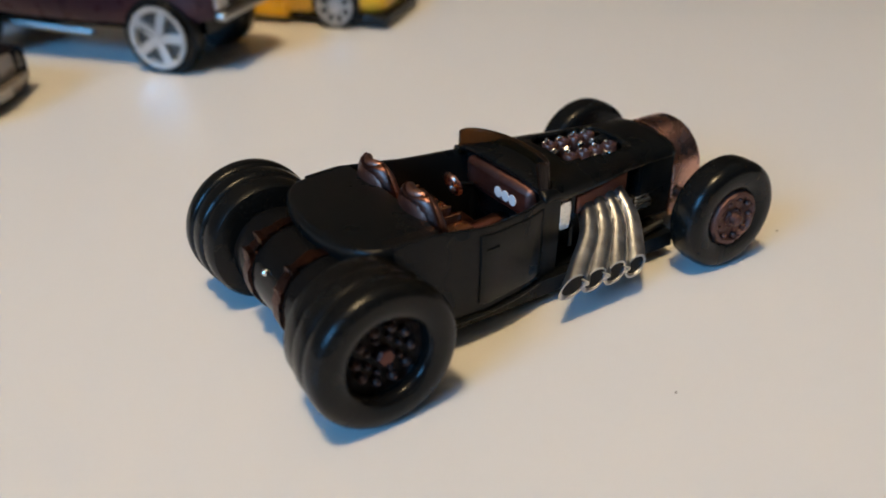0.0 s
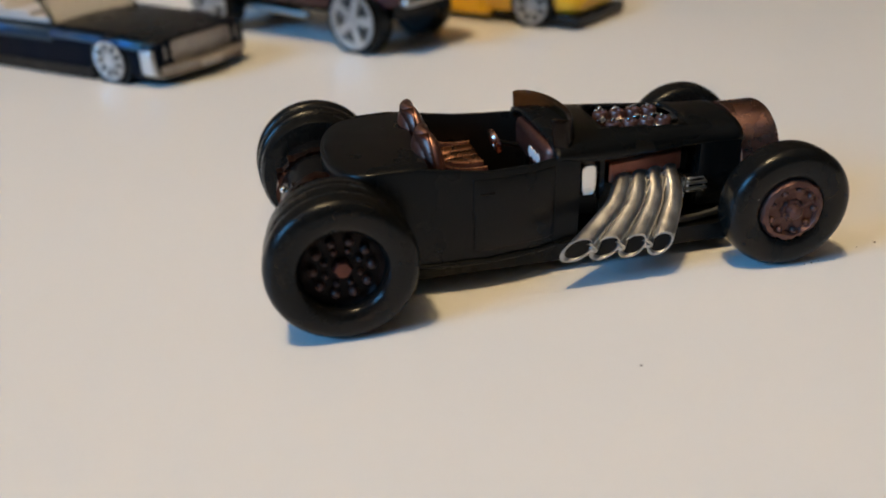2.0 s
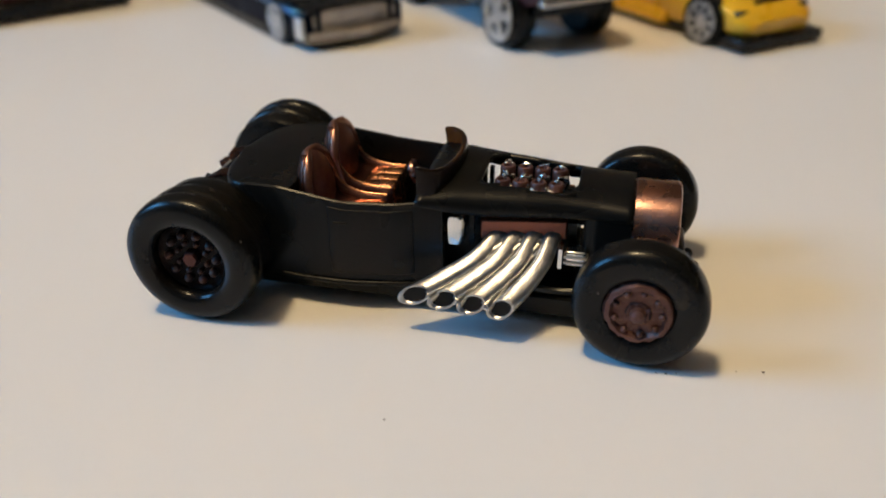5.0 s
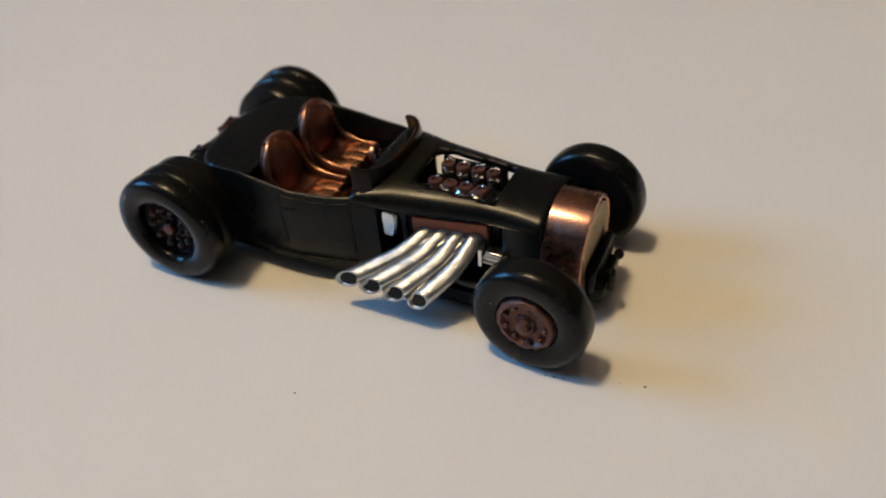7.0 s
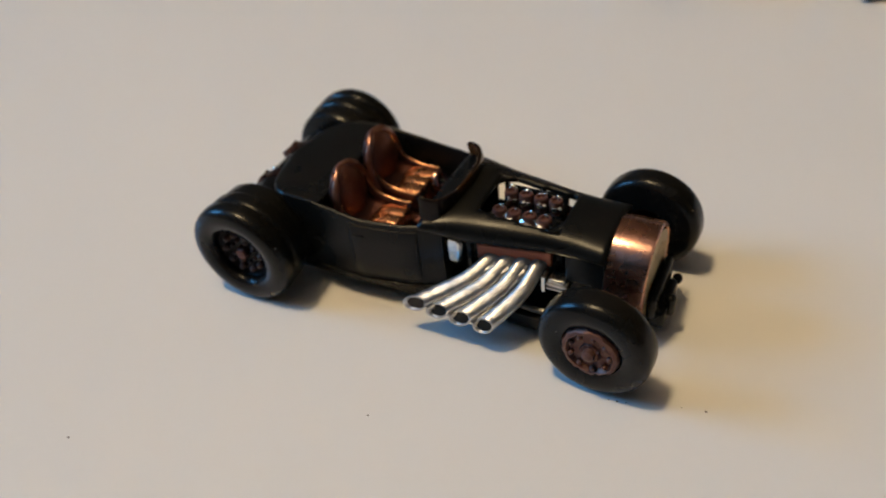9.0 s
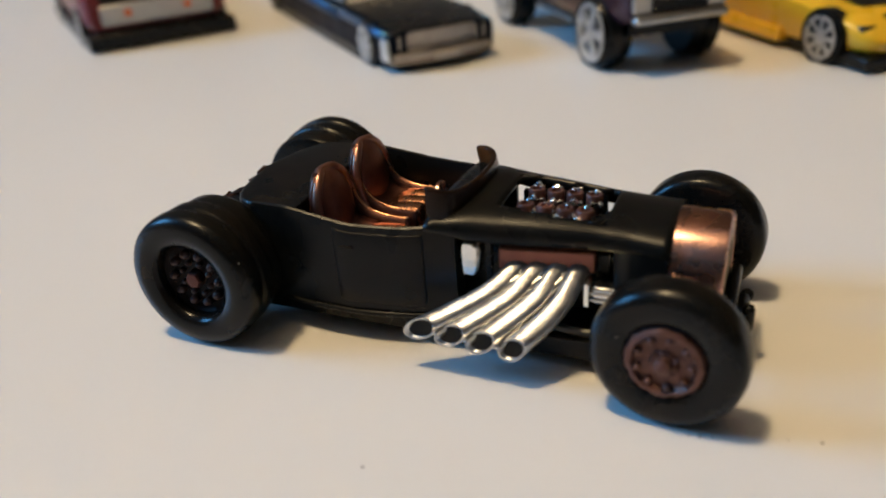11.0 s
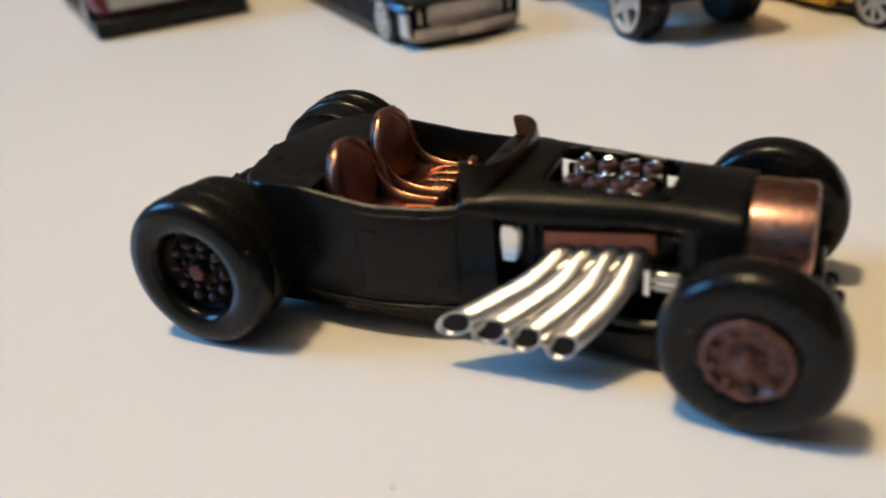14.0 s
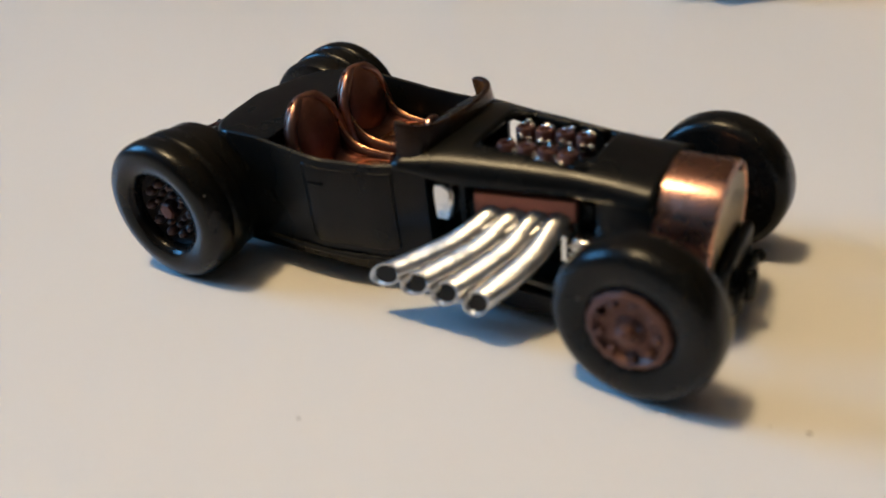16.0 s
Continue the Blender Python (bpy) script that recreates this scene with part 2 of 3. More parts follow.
# side walls of the tub
for side in (-1, 1):
    rows = []
    for x in np.linspace(-22.6, 2.9, 44):
        w, b = half(x), lerp_table(x, BELT)
        rows.append([(x, side * y, z) for y, z in ((w - 1.4, 3.2), (w - 0.2, 3.6), (w, 8), (w + 0.1, 12), (w + 0.05, b - 0.6), (w - 0.06, b - 0.14), (w - 0.3, b), (w - 0.6, b - 0.12), (w - 0.75, b - 0.6), (w - 1.0, b - 2), (w - 1.6, 4))])
    part("body_side", grid(rows, loop=True, caps=True), BLACK, rod, "satin black body side")

# rear deck with a rounded tail
def tail_plan(u, grow=0.0):
    """The deck's outline behind the cockpit, from the right edge round the tail to the left edge."""
    a = (u - 0.5) * math.pi
    return -22.0 - (6.1 + grow) * abs(math.cos(a)) ** 0.75, (10.8 + grow) * math.sin(a)


def deck_z(x, u=1.0):
    return 17.0 - 0.3 * u * u - 0.006 * max(0.0, -20 - x) ** 2


TAIL = [0.5 * v ** 1.6 for v in np.linspace(0, 1, 26)] + [1 - 0.5 * v ** 1.6 for v in np.linspace(1, 0, 26)[1:]]
rows = []
for x in (-16.5, -18, -20):
    rows.append([(x, u * (half(x) - 0.6), deck_z(x, u)) for u in np.linspace(-1, 1, 17)])
for t in 0.5 * np.linspace(0, 1, 25) ** 1.6:
    x, y = tail_plan(t, -0.45)
    rows.append([(x, -u * y, deck_z(x, u)) for u in np.linspace(-1, 1, 17)])
part("rear_deck", grid(rows), BLACK, rod, "satin black rear deck")
rows = [[(x, y, deck_z(x)) for x, y in (tail_plan(u, -0.45) for u in TAIL)]]
for grow, drop in ((-0.22, 0.08), (-0.05, 0.28), (0.0, 0.7), (0.0, 1.4), (-0.8, 3.4), (-2.0, 6.0), (-3.0, 9.0), (-3.6, 12)):
    rows.append([(x, y, deck_z(x) - drop) for x, y in (tail_plan(u, grow) for u in TAIL)])
part("tail", grid(rows), BLACK, rod, "satin black rounded tail")
part("bulkhead", box(-17.4, -16.4, -10.2, 10.2, 5, 16.6), BLACK, rod)
part("floor_pan", box(-26, 24, -8.5, 8.5, 2.6, 4.2), BLACK, rod)
for side in (-1, 1):
    rail = box(-25.5, 24, side * 8.8 - 1.2, side * 8.8 + 1.2, 1.7, 4.0)
    part("frame_rail", rail, BLACK, rod)

bevel(part("rear_housing", box(-27.5, -19.5, -9.0, 9.0, 2.2, 10.5), BLACK, rod), 1.2, 3)
for side in (-1, 1):
    sill = [(x, side * (half(x) + d), z) for x, d, z in ((-20.5, -1.2, 4.6), (-18, -0.2, 4.0), (-10, -0.15, 3.9), (-3, -0.15, 3.9), (2.5, -0.3, 4.0))]
    part("side_sill", tube(sill, [0.3, 0.36, 0.36, 0.36, 0.3], 12, 30), BLACK, rod, "rounded black sill under the door")

# doors, standing a little proud
for side in (-1, 1):
    rows = []
    for x in np.linspace(-11.4, -0.7, 14):
        w = half(x)
        rows.append([(x, side * (w + d), z) for d, z in ((-0.12, 5.3 + 0.5 * max(0.0, abs(x + 6.05) - 4.7)), (-0.02, 8), (0.08, 12), (0.02, lerp_table(x, BELT) - 0.9))])
    bevel(solid(part("door", grid(rows), BLACK, rod, "black door with a shut line round it"), 0.5, 0), 0.12)
    part("door_handle", tube([(-10.6, side * (half(-10.6) + 0.34), 12.9), (-8.8, side * (half(-8.8) + 0.4), 12.9)], [0.13, 0.13, 0.2], 8, 6), GLOSS_BLACK, rod)

# hood shell with the opening for the carburettors
WIN = (7.0, 19.1, -4.9, 4.0)
xs = sorted({*np.linspace(-0.4, 26.2, 36).round(3), WIN[0], WIN[1]})
us = np.linspace(-1, 1, 41)


EDGE = [(-0.4, 15.3), (1.5, 14.9), (4.5, 14.2), (8, 13.9), (26.2, 13.9)]


def rounding(x):
    """The hood grows rounder towards the radiator."""
    f = min(1.0, max(0.0, (x - 4) / 18))
    return 0.79 + 0.08 * f, 0.68 + 0.10 * f


def hood_point(x, u):
    w, top, low = half(x) + 0.1 + 0.22 * max(0.0, 1 - x / 6), lerp_table(x, TOPZ), lerp_table(x, EDGE)
    a = u * math.pi / 2
    ry, rz = rounding(x)
    y = w * math.copysign(abs(math.sin(a)) ** ry, u)
    z = low + (top - low) * abs(math.cos(a)) ** rz
    return x, y, z


bm = bmesh.new()
vs = [[bm.verts.new(hood_point(x, u)) for u in us] for x in xs]
for i in range(len(xs) - 1):
    for j in range(len(us) - 1):
        mid = (vs[i][j].co + vs[i + 1][j + 1].co) / 2
        if WIN[0] < mid.x < WIN[1] and WIN[2] < mid.y < WIN[3]:
            continue
        bm.faces.new((vs[i][j], vs[i + 1][j], vs[i + 1][j + 1], vs[i][j + 1]))
for v in [v for v in bm.verts if not v.link_faces]:
    bm.verts.remove(v)


def hood_z(x, y):
    w, top = half(x) + 0.1, lerp_table(x, TOPZ)
    ry, rz = rounding(x)
    s_ = min(1.0, abs(y) / w) ** (1 / ry)
    return 13.9 + (top - 13.9) * math.sqrt(max(0.0, 1 - s_ * s_)) ** rz - 0.01


solid(part("hood", bm, BLACK, rod, "black rounded hood with an opening over the engine"), 0.7)
for cx, sx in ((WIN[0], 1), (WIN[1], -1)):
    for cy, sy in ((WIN[2] + 0.1, 1), (WIN[3] - 0.1, -1)):
        r = {(1, 1): 0.8, (1, -1): 2.4, (-1, 1): 3.0, (-1, -1): 1.0}[sx, sy]
        fan = [(cx, cy)] + [(cx + sx * r * (1 - math.cos(a)), cy + sy * r * (1 - math.sin(a))) for a in np.linspace(0, math.pi / 2, 7)]
        bm = bmesh.new()
        bm.faces.new([bm.verts.new((x, y, hood_z(x, y))) for x, y in fan])
        solid(part("hood_corner", bm, BLACK, rod), 0.65)
for side in (-1, 1):
    w = half(6.4) - 1.3
    part("hood_strut", box(6.1, 6.7, side * w - 0.5, side * w + 0.3, 6, 14.0), BLACK, rod)
rows = []
for x in np.linspace(20.6, 26.1, 8):
    w = half(x) + 0.06 - (0.35 if x < 21 else 0.0)
    rows.append([(x, y, z) for y, z in ((-w + 1.0, 4.2), (-w, 5.2), (-w, 9), (-w, 13.95), (w, 13.95), (w, 9), (w, 5.2), (w - 1.0, 4.2))])
part("front_cowl", grid(rows, loop=True, caps=True), BLACK, rod, "satin black cowl behind the radiator")
# arched ring between the engine bay and the radiator
rows = []
for x, w in ((20.4, 5.4), (21.0, 6.0), (23, 6.5), (26.0, 6.6)):
    rows.append([(x, w * math.cos(a), 9.6 + (6.6 if math.sin(a) > 0 else 4.6) * math.sin(a)) for a in np.linspace(0, 2 * math.pi, 40, endpoint=False)])
part("cowl_ring", grid(rows, loop=True, caps=True), BLACK, rod)
part("firewall", box(1.0, 2.0, -8.6, 8.6, 4, 16.2), BLACK, rod)

# copper radiator shell
def arch(x, w, top, foot=4.5, n=31):
    spring, lean = 10.4, -0.3
    pts = [(x, -w, foot), (x, -w, 7.5)]
    for a in np.linspace(math.pi, 0, n):
        pts.append((x, w * math.cos(a) + lean * (1 + math.cos(a)), spring + (top - spring) * math.sin(a)))
    return pts + [(x, w + 2 * lean, 7.5), (x, w + 2 * lean, foot)]


rows = [arch(x, w, t) for x, w, t in ((26.1, 6.7, 16.6), (26.3, 6.9, 16.85), (31.4, 6.9, 16.85), (31.75, 6.75, 16.7), (31.9, 6.4, 16.35))]
solid(part("radiator_shell", grid(rows), COPPER, rod, "brushed copper radiator shell"), 0.8)
bm = bmesh.new()
bm.faces.new([bm.verts.new((31.8, y * 0.97, z - 0.3)) for _, y, z in arch(31.8, 6.2, 16.0)])
solid(part("grille", bm, GRILLE_METAL, rod, "dull pale grille inside the shell", smooth=0), 0.6)
for k in range(9):
    part("grille_bar", box(31.75, 31.86, -5.0 + 1.1 * k - 0.1, -5.0 + 1.1 * k + 0.1, 4.6, 14.0 - 0.14 * (k - 4) ** 2), GRILLE_METAL, rod)
bracket = box(31.9, 34.4, -4.2, 3.6, 2.4, 5.6)
box(31.9, 33.2, -5.2, 5.0, 4.6, 8.6, bracket)
box(33.8, 35.2, -2.2, -0.6, 3.2, 6.8, bracket)
bevel(part("front_bracket", bracket, BLACK, rod, "lumpy black front axle bracket"), 0.6)
part("bracket_knob", ball(34.0, 4.6, 4.6, 0.8, squash=(1, 1.2, 0.9)), BLACK, rod)
part("radiator_core", box(26.4, 30.8, -5.6, 5.6, 5, 12.6), BLACK, rod)

# smoked windscreen round the front of the cockpit
def screen_rows(a0, a1, count):
    """Upright rows of the wrapped screen between two turns; its near wing stands a little taller."""
    rows = []
    for lift, inset in ((-0.6, 0.0), (1.4, 0.12), (2.8, 0.25), (3.2, 0.3)):
        row = []
        for a in np.linspace(a0, a1, count):
            bow = abs(math.cos(a * math.pi / 2))
            tall = lift * (0.62 + 0.38 * abs(a) ** 3) * (1 + 0.38 * max(0.0, -a) ** 1.5)
            row.append((-0.4 + 4.4 * bow ** 0.7 - inset, 9.05 * math.sin(a * math.pi / 2) * (1 - 0.02 * lift), 15.6 + 1.5 * bow ** 0.6 + tall))
        rows.append(row)
    return rows


bevel(solid(part("windscreen", grid(screen_rows(-0.3, 1, 24)), AMBER, rod, "dark smoked amber windscreen wrapping round the cockpit"), 0.7), 0.2)
bevel(solid(part("windscreen_wing", grid(screen_rows(-1, -0.3, 16)), DARKENED_AMBER, rod, "windscreen wing, coloured as dark as the cockpit behind it"), 0.7), 0.2)

# seats
def seat(y0, name, low=0.0):
    """A deep bucket seat: an egg-shaped back with a rolled rim over a ribbed cushion."""
    s = new(name)
    s.parent = rod

    def shell(a, v):
        w = 4.3 * math.sqrt(max(0.0, 1 - max(0.0, (v - 0.45) / 0.58) ** 2.2)) if v > 0.45 else 4.3
        y = w * math.sin(a * 1.45) / math.sin(1.45)
        x = -16.2 + 2.6 * (1 - math.cos(a * 1.3)) * (1 - 0.55 * v) + 1.6 * (1 - v) ** 2
        return x, y0 + y, 8.5 + 10.6 * v

    rows = [[shell(a, v) for a in np.linspace(-1, 1, 17)] for v in np.linspace(0, 0.99, 18)]
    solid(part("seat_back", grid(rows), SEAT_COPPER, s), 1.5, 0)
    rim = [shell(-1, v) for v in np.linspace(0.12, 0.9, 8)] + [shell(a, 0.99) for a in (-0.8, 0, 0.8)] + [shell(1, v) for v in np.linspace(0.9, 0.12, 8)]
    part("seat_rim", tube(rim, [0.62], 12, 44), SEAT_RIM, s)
    pad = bmesh.new()
    bmesh.ops.create_uvsphere(pad, u_segments=24, v_segments=14, radius=1)
    bmesh.ops.transform(pad, matrix=Matrix.Translation((-15.3, y0, 14.5)) @ Euler((0, radians(-8), 0)).to_matrix().to_4x4() @ Matrix.Diagonal((2.0, 4.1, 4.9, 1)), verts=pad.verts)
    part("seat_pad", pad, PAD_COPPER, s, "padded copper seat face")
    bm = bmesh.new()
    for k in range(3):
        yy = y0 - 2.2 + 2.2 * k
        rows = []
        for x, z in ((-11.7, 11.2), (-11.3, 11.6), (-10.4, 11.75), (-7.2, 11.9), (-6.85, 11.8), (-6.6, 11.4), (-6.5, 7.5)):
            rows.append([(x, yy + d, z - low + h) for d, h in ((-1.1, -0.05), (-0.95, 0.0), (-0.6, 0.07), (0, 0.1), (0.6, 0.07), (0.95, 0.0), (1.1, -0.05))])
        grid(rows, bm)
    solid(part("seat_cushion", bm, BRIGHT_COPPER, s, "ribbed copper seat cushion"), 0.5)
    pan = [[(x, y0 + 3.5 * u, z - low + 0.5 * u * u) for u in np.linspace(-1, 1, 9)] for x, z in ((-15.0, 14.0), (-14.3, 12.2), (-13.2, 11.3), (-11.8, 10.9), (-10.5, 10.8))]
    solid(part("seat_pan", grid(pan), SEAT_COPPER, s, "scooped copper seat pan with its shade painted in"), 0.5)
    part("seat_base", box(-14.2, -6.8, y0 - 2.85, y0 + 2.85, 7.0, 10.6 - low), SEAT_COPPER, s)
    edge = smooth_path([(-14.9, 0, 16.4), (-14.0, 0, 14.2), (-12.4, 0, 12.6), (-9.8, 0, 11.9), (-6.8, 0, 11.8)], 16)
    for e in (-1, 1):
        rows = [[(p.x, y0 + e * w, z) for w, z in ((3.85, p.z), (3.8, p.z * 0.6 + 2.9), (3.5, 7.2))] for p in edge]
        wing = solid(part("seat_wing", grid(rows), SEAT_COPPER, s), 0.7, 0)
        # bright tone paints the highlight along the wing's edge
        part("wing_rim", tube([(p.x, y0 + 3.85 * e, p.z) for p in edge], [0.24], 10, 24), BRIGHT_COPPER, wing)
    return s


seat(-4.7, "bucket_seat", 0.5)
seat(5.3, "bucket_seat", 0.0)
part("cockpit_floor", box(-16.4, -0.4, -8.2, 8.2, 4.3, 6.5), DULL_COPPER, rod, "copper cockpit floor")
part("transmission_tunnel", tube([(-16, 0, 7), (-6, 0, 7.4), (0.8, 0, 8)], [1.6], 14, 12), DULL_COPPER, rod)
dash = bevel(part("dashboard", box(-1.0, 1.0, -7.6, 6.5, 11.6, 16.1), DASH_COPPER, rod, "copper dashboard"), 1.0)
for k in range(3):
    g = part("gauge", lathe([(0, -0.06), (0.75, -0.06), (0.75, 0.1)], (-1.05, -1.2 - 1.5 * k, 13.5), "x", 20), WHITE, dash, "round white gauge")
wheel_rows = lathe([(1.35 + 0.48 * math.cos(a), 0.48 * math.sin(a)) for a in np.linspace(0, 2 * math.pi, 9)[:-1]], (0, 0, 0), "x", 28, closed=True)
bmesh.ops.transform(wheel_rows, matrix=Matrix.Translation((-4.2, 4.6, 13.2)) @ Euler((0, radians(-20), 0)).to_matrix().to_4x4(), verts=wheel_rows.verts)
part("gear_knob", ball(-15.4, 1.4, 14.8, 0.6), BRIGHT_COPPER, rod, "small copper knob between the seats")
sw = part("steering_wheel", wheel_rows, COPPER, rod, "copper steering wheel")
part("steering_column", tube([(-4.2, 4.6, 13.2), (0, 4.6, 12)], [0.35], 10, 4), BLACK, sw)

# engine
part("cowl_plate", box(20.3, 20.9, -5.6, 5.6, 5, 14.2), BLACK, rod)
part("engine_block", box(2.0, 19.5, -4.5, 4.5, 5, 12.2), BLACK, rod, "black engine block")
for side in (-1, 1):
    vc = box(7.2, 18.2, side * 5.2 - 1.2, side * 5.2 + 1.2, 10.2, 13.0)
    bmesh.ops.rotate(vc, cent=(12.8, side * 5.2, 11), matrix=Matrix.Rotation(radians(-side * 10), 3, "Z"), verts=vc.verts)
    bevel(part("valve_cover", vc, VALVE_COPPER, rod, "copper valve cover"), 0.3)
flange = box(8.4, 17.2, -7.15, -6.3, 9.95, 10.75)
bmesh.ops.subdivide_edges(flange, edges=[e for e in flange.edges if abs(e.verts[0].co.x - e.verts[1].co.x) > 4], cuts=14)
for v in flange.verts:
    v.co += Vector((random.uniform(-0.1, 0.1), random.uniform(-0.12, 0.12), random.uniform(-0.22, 0.22)))
bmesh.ops.rotate(flange, cent=(12.8, -6.7, 10.3), matrix=Matrix.Rotation(radians(10), 3, "Z"), verts=flange.verts)
part("exhaust_flange", flange, PIPE_SILVER, rod, "ragged silver flange over the pipes")
part("valley_plate", box(8.5, 17.4, 3.6, 4.2, 12.0, 15.8), BLACK, rod)
part("valley_plate", box(2.0, 6.4, 3.0, 3.6, 12.0, 16.4), BLACK, rod)
part("baffle_plate", box(17.7, 20.3, -2.3, -1.8, 11.0, 16.0), BLACK, rod)
part("intake_manifold", box(8.5, 17.6, -4.4, 3.0, 12.0, 14.6), BLACK, rod)
for side in (-1, 1):
    for k in range(4):
        x, y = 9.5 + 2.3 * k, side * 2.2 - 0.9
        barrel = [(0, 12.0), (1.05, 12.0), (1.05, 14.4), (0.85, 14.7), (1.02, 15.0), (1.05, 16.7), (0.9, 16.95), (0.6, 16.95), (0.5, 16.6), (0, 16.6)]
        stack = part("carburettor", lathe(barrel, (x, y, 0), "z", 14), CARB_COPPER, rod, "dull copper carburettor barrel")
        bits = bmesh.new()
        tips = [(-0.25, -1.1, 15.6, 0.46), (0.5, -0.95, 15.4, 0.42), (-0.85, -0.6, 15.8, 0.3), (0.9, -0.3, 16.2, 0.24), (0.05, 0.6, 16.9, 0.22)]
        if side > 0:
            tips = [(0.0, 0.75, 17.0, 0.24), (0.5, 0.75, 16.9, 0.2), (-0.45, 0.7, 16.9, 0.18), (0.0, -1.05, 16.0, 0.34), (0.75, -0.7, 15.8, 0.26)]
        for dx, dy, z, r in tips:
            r *= 1.2
            m = Matrix.Translation((x + dx + random.uniform(-0.12, 0.12), y + dy, z + random.uniform(-0.15, 0.15))) @ Euler([random.uniform(-0.6, 0.6) for _ in range(3)]).to_matrix().to_4x4()
            box(-r, r, -r * 0.8, r * 0.8, -r, r, bits, m)
        if side < 0:
            box(x - 0.7, x + 0.55, y - 1.45, y - 0.9, 14.5, 16.1, bits)
        bevel(part("chrome_tip", bits, CHROME, stack, "bright chrome tips"), 0.1)
mag_rows = [[(4.3 + a * c, -7.3 + 1.3 * b, z) for a, b in ((-1.45, -0.5), (-0.9, -1.0), (0.9, -1.0), (1.35, -0.6), (1.35, 1.0), (-1.45, 1.0))] for z, c in ((9.6, 0.7), (10.2, 0.9), (12.6, 1.0), (13.3, 0.9), (13.7, 0.6))]
bevel(part("magneto", grid(mag_rows, loop=True, caps=True), CHROME, rod, "faceted chrome magneto", smooth=20), 0.15)
gen = bevel(part("generator", box(18.3, 21.0, -7.4, -5.2, 7.5, 9.7), CHROME, rod, "chrome generator"), 0.3)
for z in (8.0, 8.8):
    part("fin", box(18.2, 21.2, -7.6, -5.2, z, z + 0.3), DULL_CHROME, gen)
part("mount_plate", box(17.5, 18.0, -7.6, -5.4, 7.2, 10.0), CHROME, gen)
part("silver_bracket", tube([(14, -8.6, 4.6), (18, -8.8, 4.5), (23, -8.6, 5.2)], [0.6, 0.45], 8, 10), RIM_SILVER, rod)

# exhausts: each pipe is cut off slantwise, its mouth facing outwards
MOUTH = Vector((-0.1, -0.97, 0.15)).normalized()
for k in range(4):
    x0, x1 = 9.5 + 2.3 * k, 0.6 + 3.62 * k
    y0 = -6.9 + 0.45 * k
    start, end = Vector((x0, y0, 10.4)), Vector((x1, -14.9, 5.5 - 0.22 * k))
    path = smooth_path([start + Vector((0.9, 1.6, 0.2)), start, start.lerp(end, 0.33) + Vector((0.8, -0.45, -0.15)), start.lerp(end, 0.7) + Vector((0.7, 0.0, -0.1)), end], 24)
    rows = []
    for i, p in enumerate(path):
        way = (path[min(i + 1, 23)] - path[max(i - 1, 0)]).normalized()
        across = way.cross(Vector((0, 0, 1))).normalized()
        top = across.cross(way)
        r = 0.95 + 0.41 * i / 23
        flat = 1 - 0.12 * i / 23
        box_like = 3.0 - 0.8 * max(0, i - 17) / 6
        ring = []
        for a in np.linspace(0, 2 * math.pi, 24, endpoint=False):
            c, d = math.cos(a), math.sin(a)
            squared = (abs(c) ** box_like + abs(d) ** box_like) ** (-1 / box_like)
            ring.append(p + r * squared * (math.cos(a + 0.46) * across + flat * math.sin(a + 0.46) * top))
        rows.append(ring)
    way = (path[-1] - path[-2]).normalized()
    lip = [p + way * (MOUTH.dot(end - p) / MOUTH.dot(way)) for p in rows[-1]]
    rows[-1] = lip
    rows[-2] = [(p + q) / 2 for p, q in zip(rows[-3], lip)]
    rows.append([end + (p - end) * 0.83 for p in lip])
    rows.append([end - way * 0.9 + (p - end) * 0.78 for p in lip])
    pipe = part("exhaust_pipe", grid(rows, loop=True), PIPE_SILVER, rod, "dull chrome exhaust pipe")
    bore = bmesh.new()
    bore.faces.new([bore.verts.new(end - way * 0.35 + (p - end) * 0.81) for p in lip])
    part("pipe_bore", bore, BLACK, pipe, "dark open end")
    if k < 3:
        part("lip_bridge", tube([end + Vector((1.45, 0.3, -0.2)), end + Vector((1.8, 0.35, -0.22)), end + Vector((2.2, 0.3, -0.35))], [0.5, 0.45, 0.5], 10, 8), PIPE_SILVER, rod)
        part("exhaust_web", tube([start + Vector((0.9, -1.2, -0.4)), start.lerp(end, 0.6) + Vector((1.5, 0, 0)), end + Vector((1.82, 0.2, -0.15))], [0.6, 0.8, 0.85], 10, 12), DULL_CHROME, rod, "chrome web between two pipes")


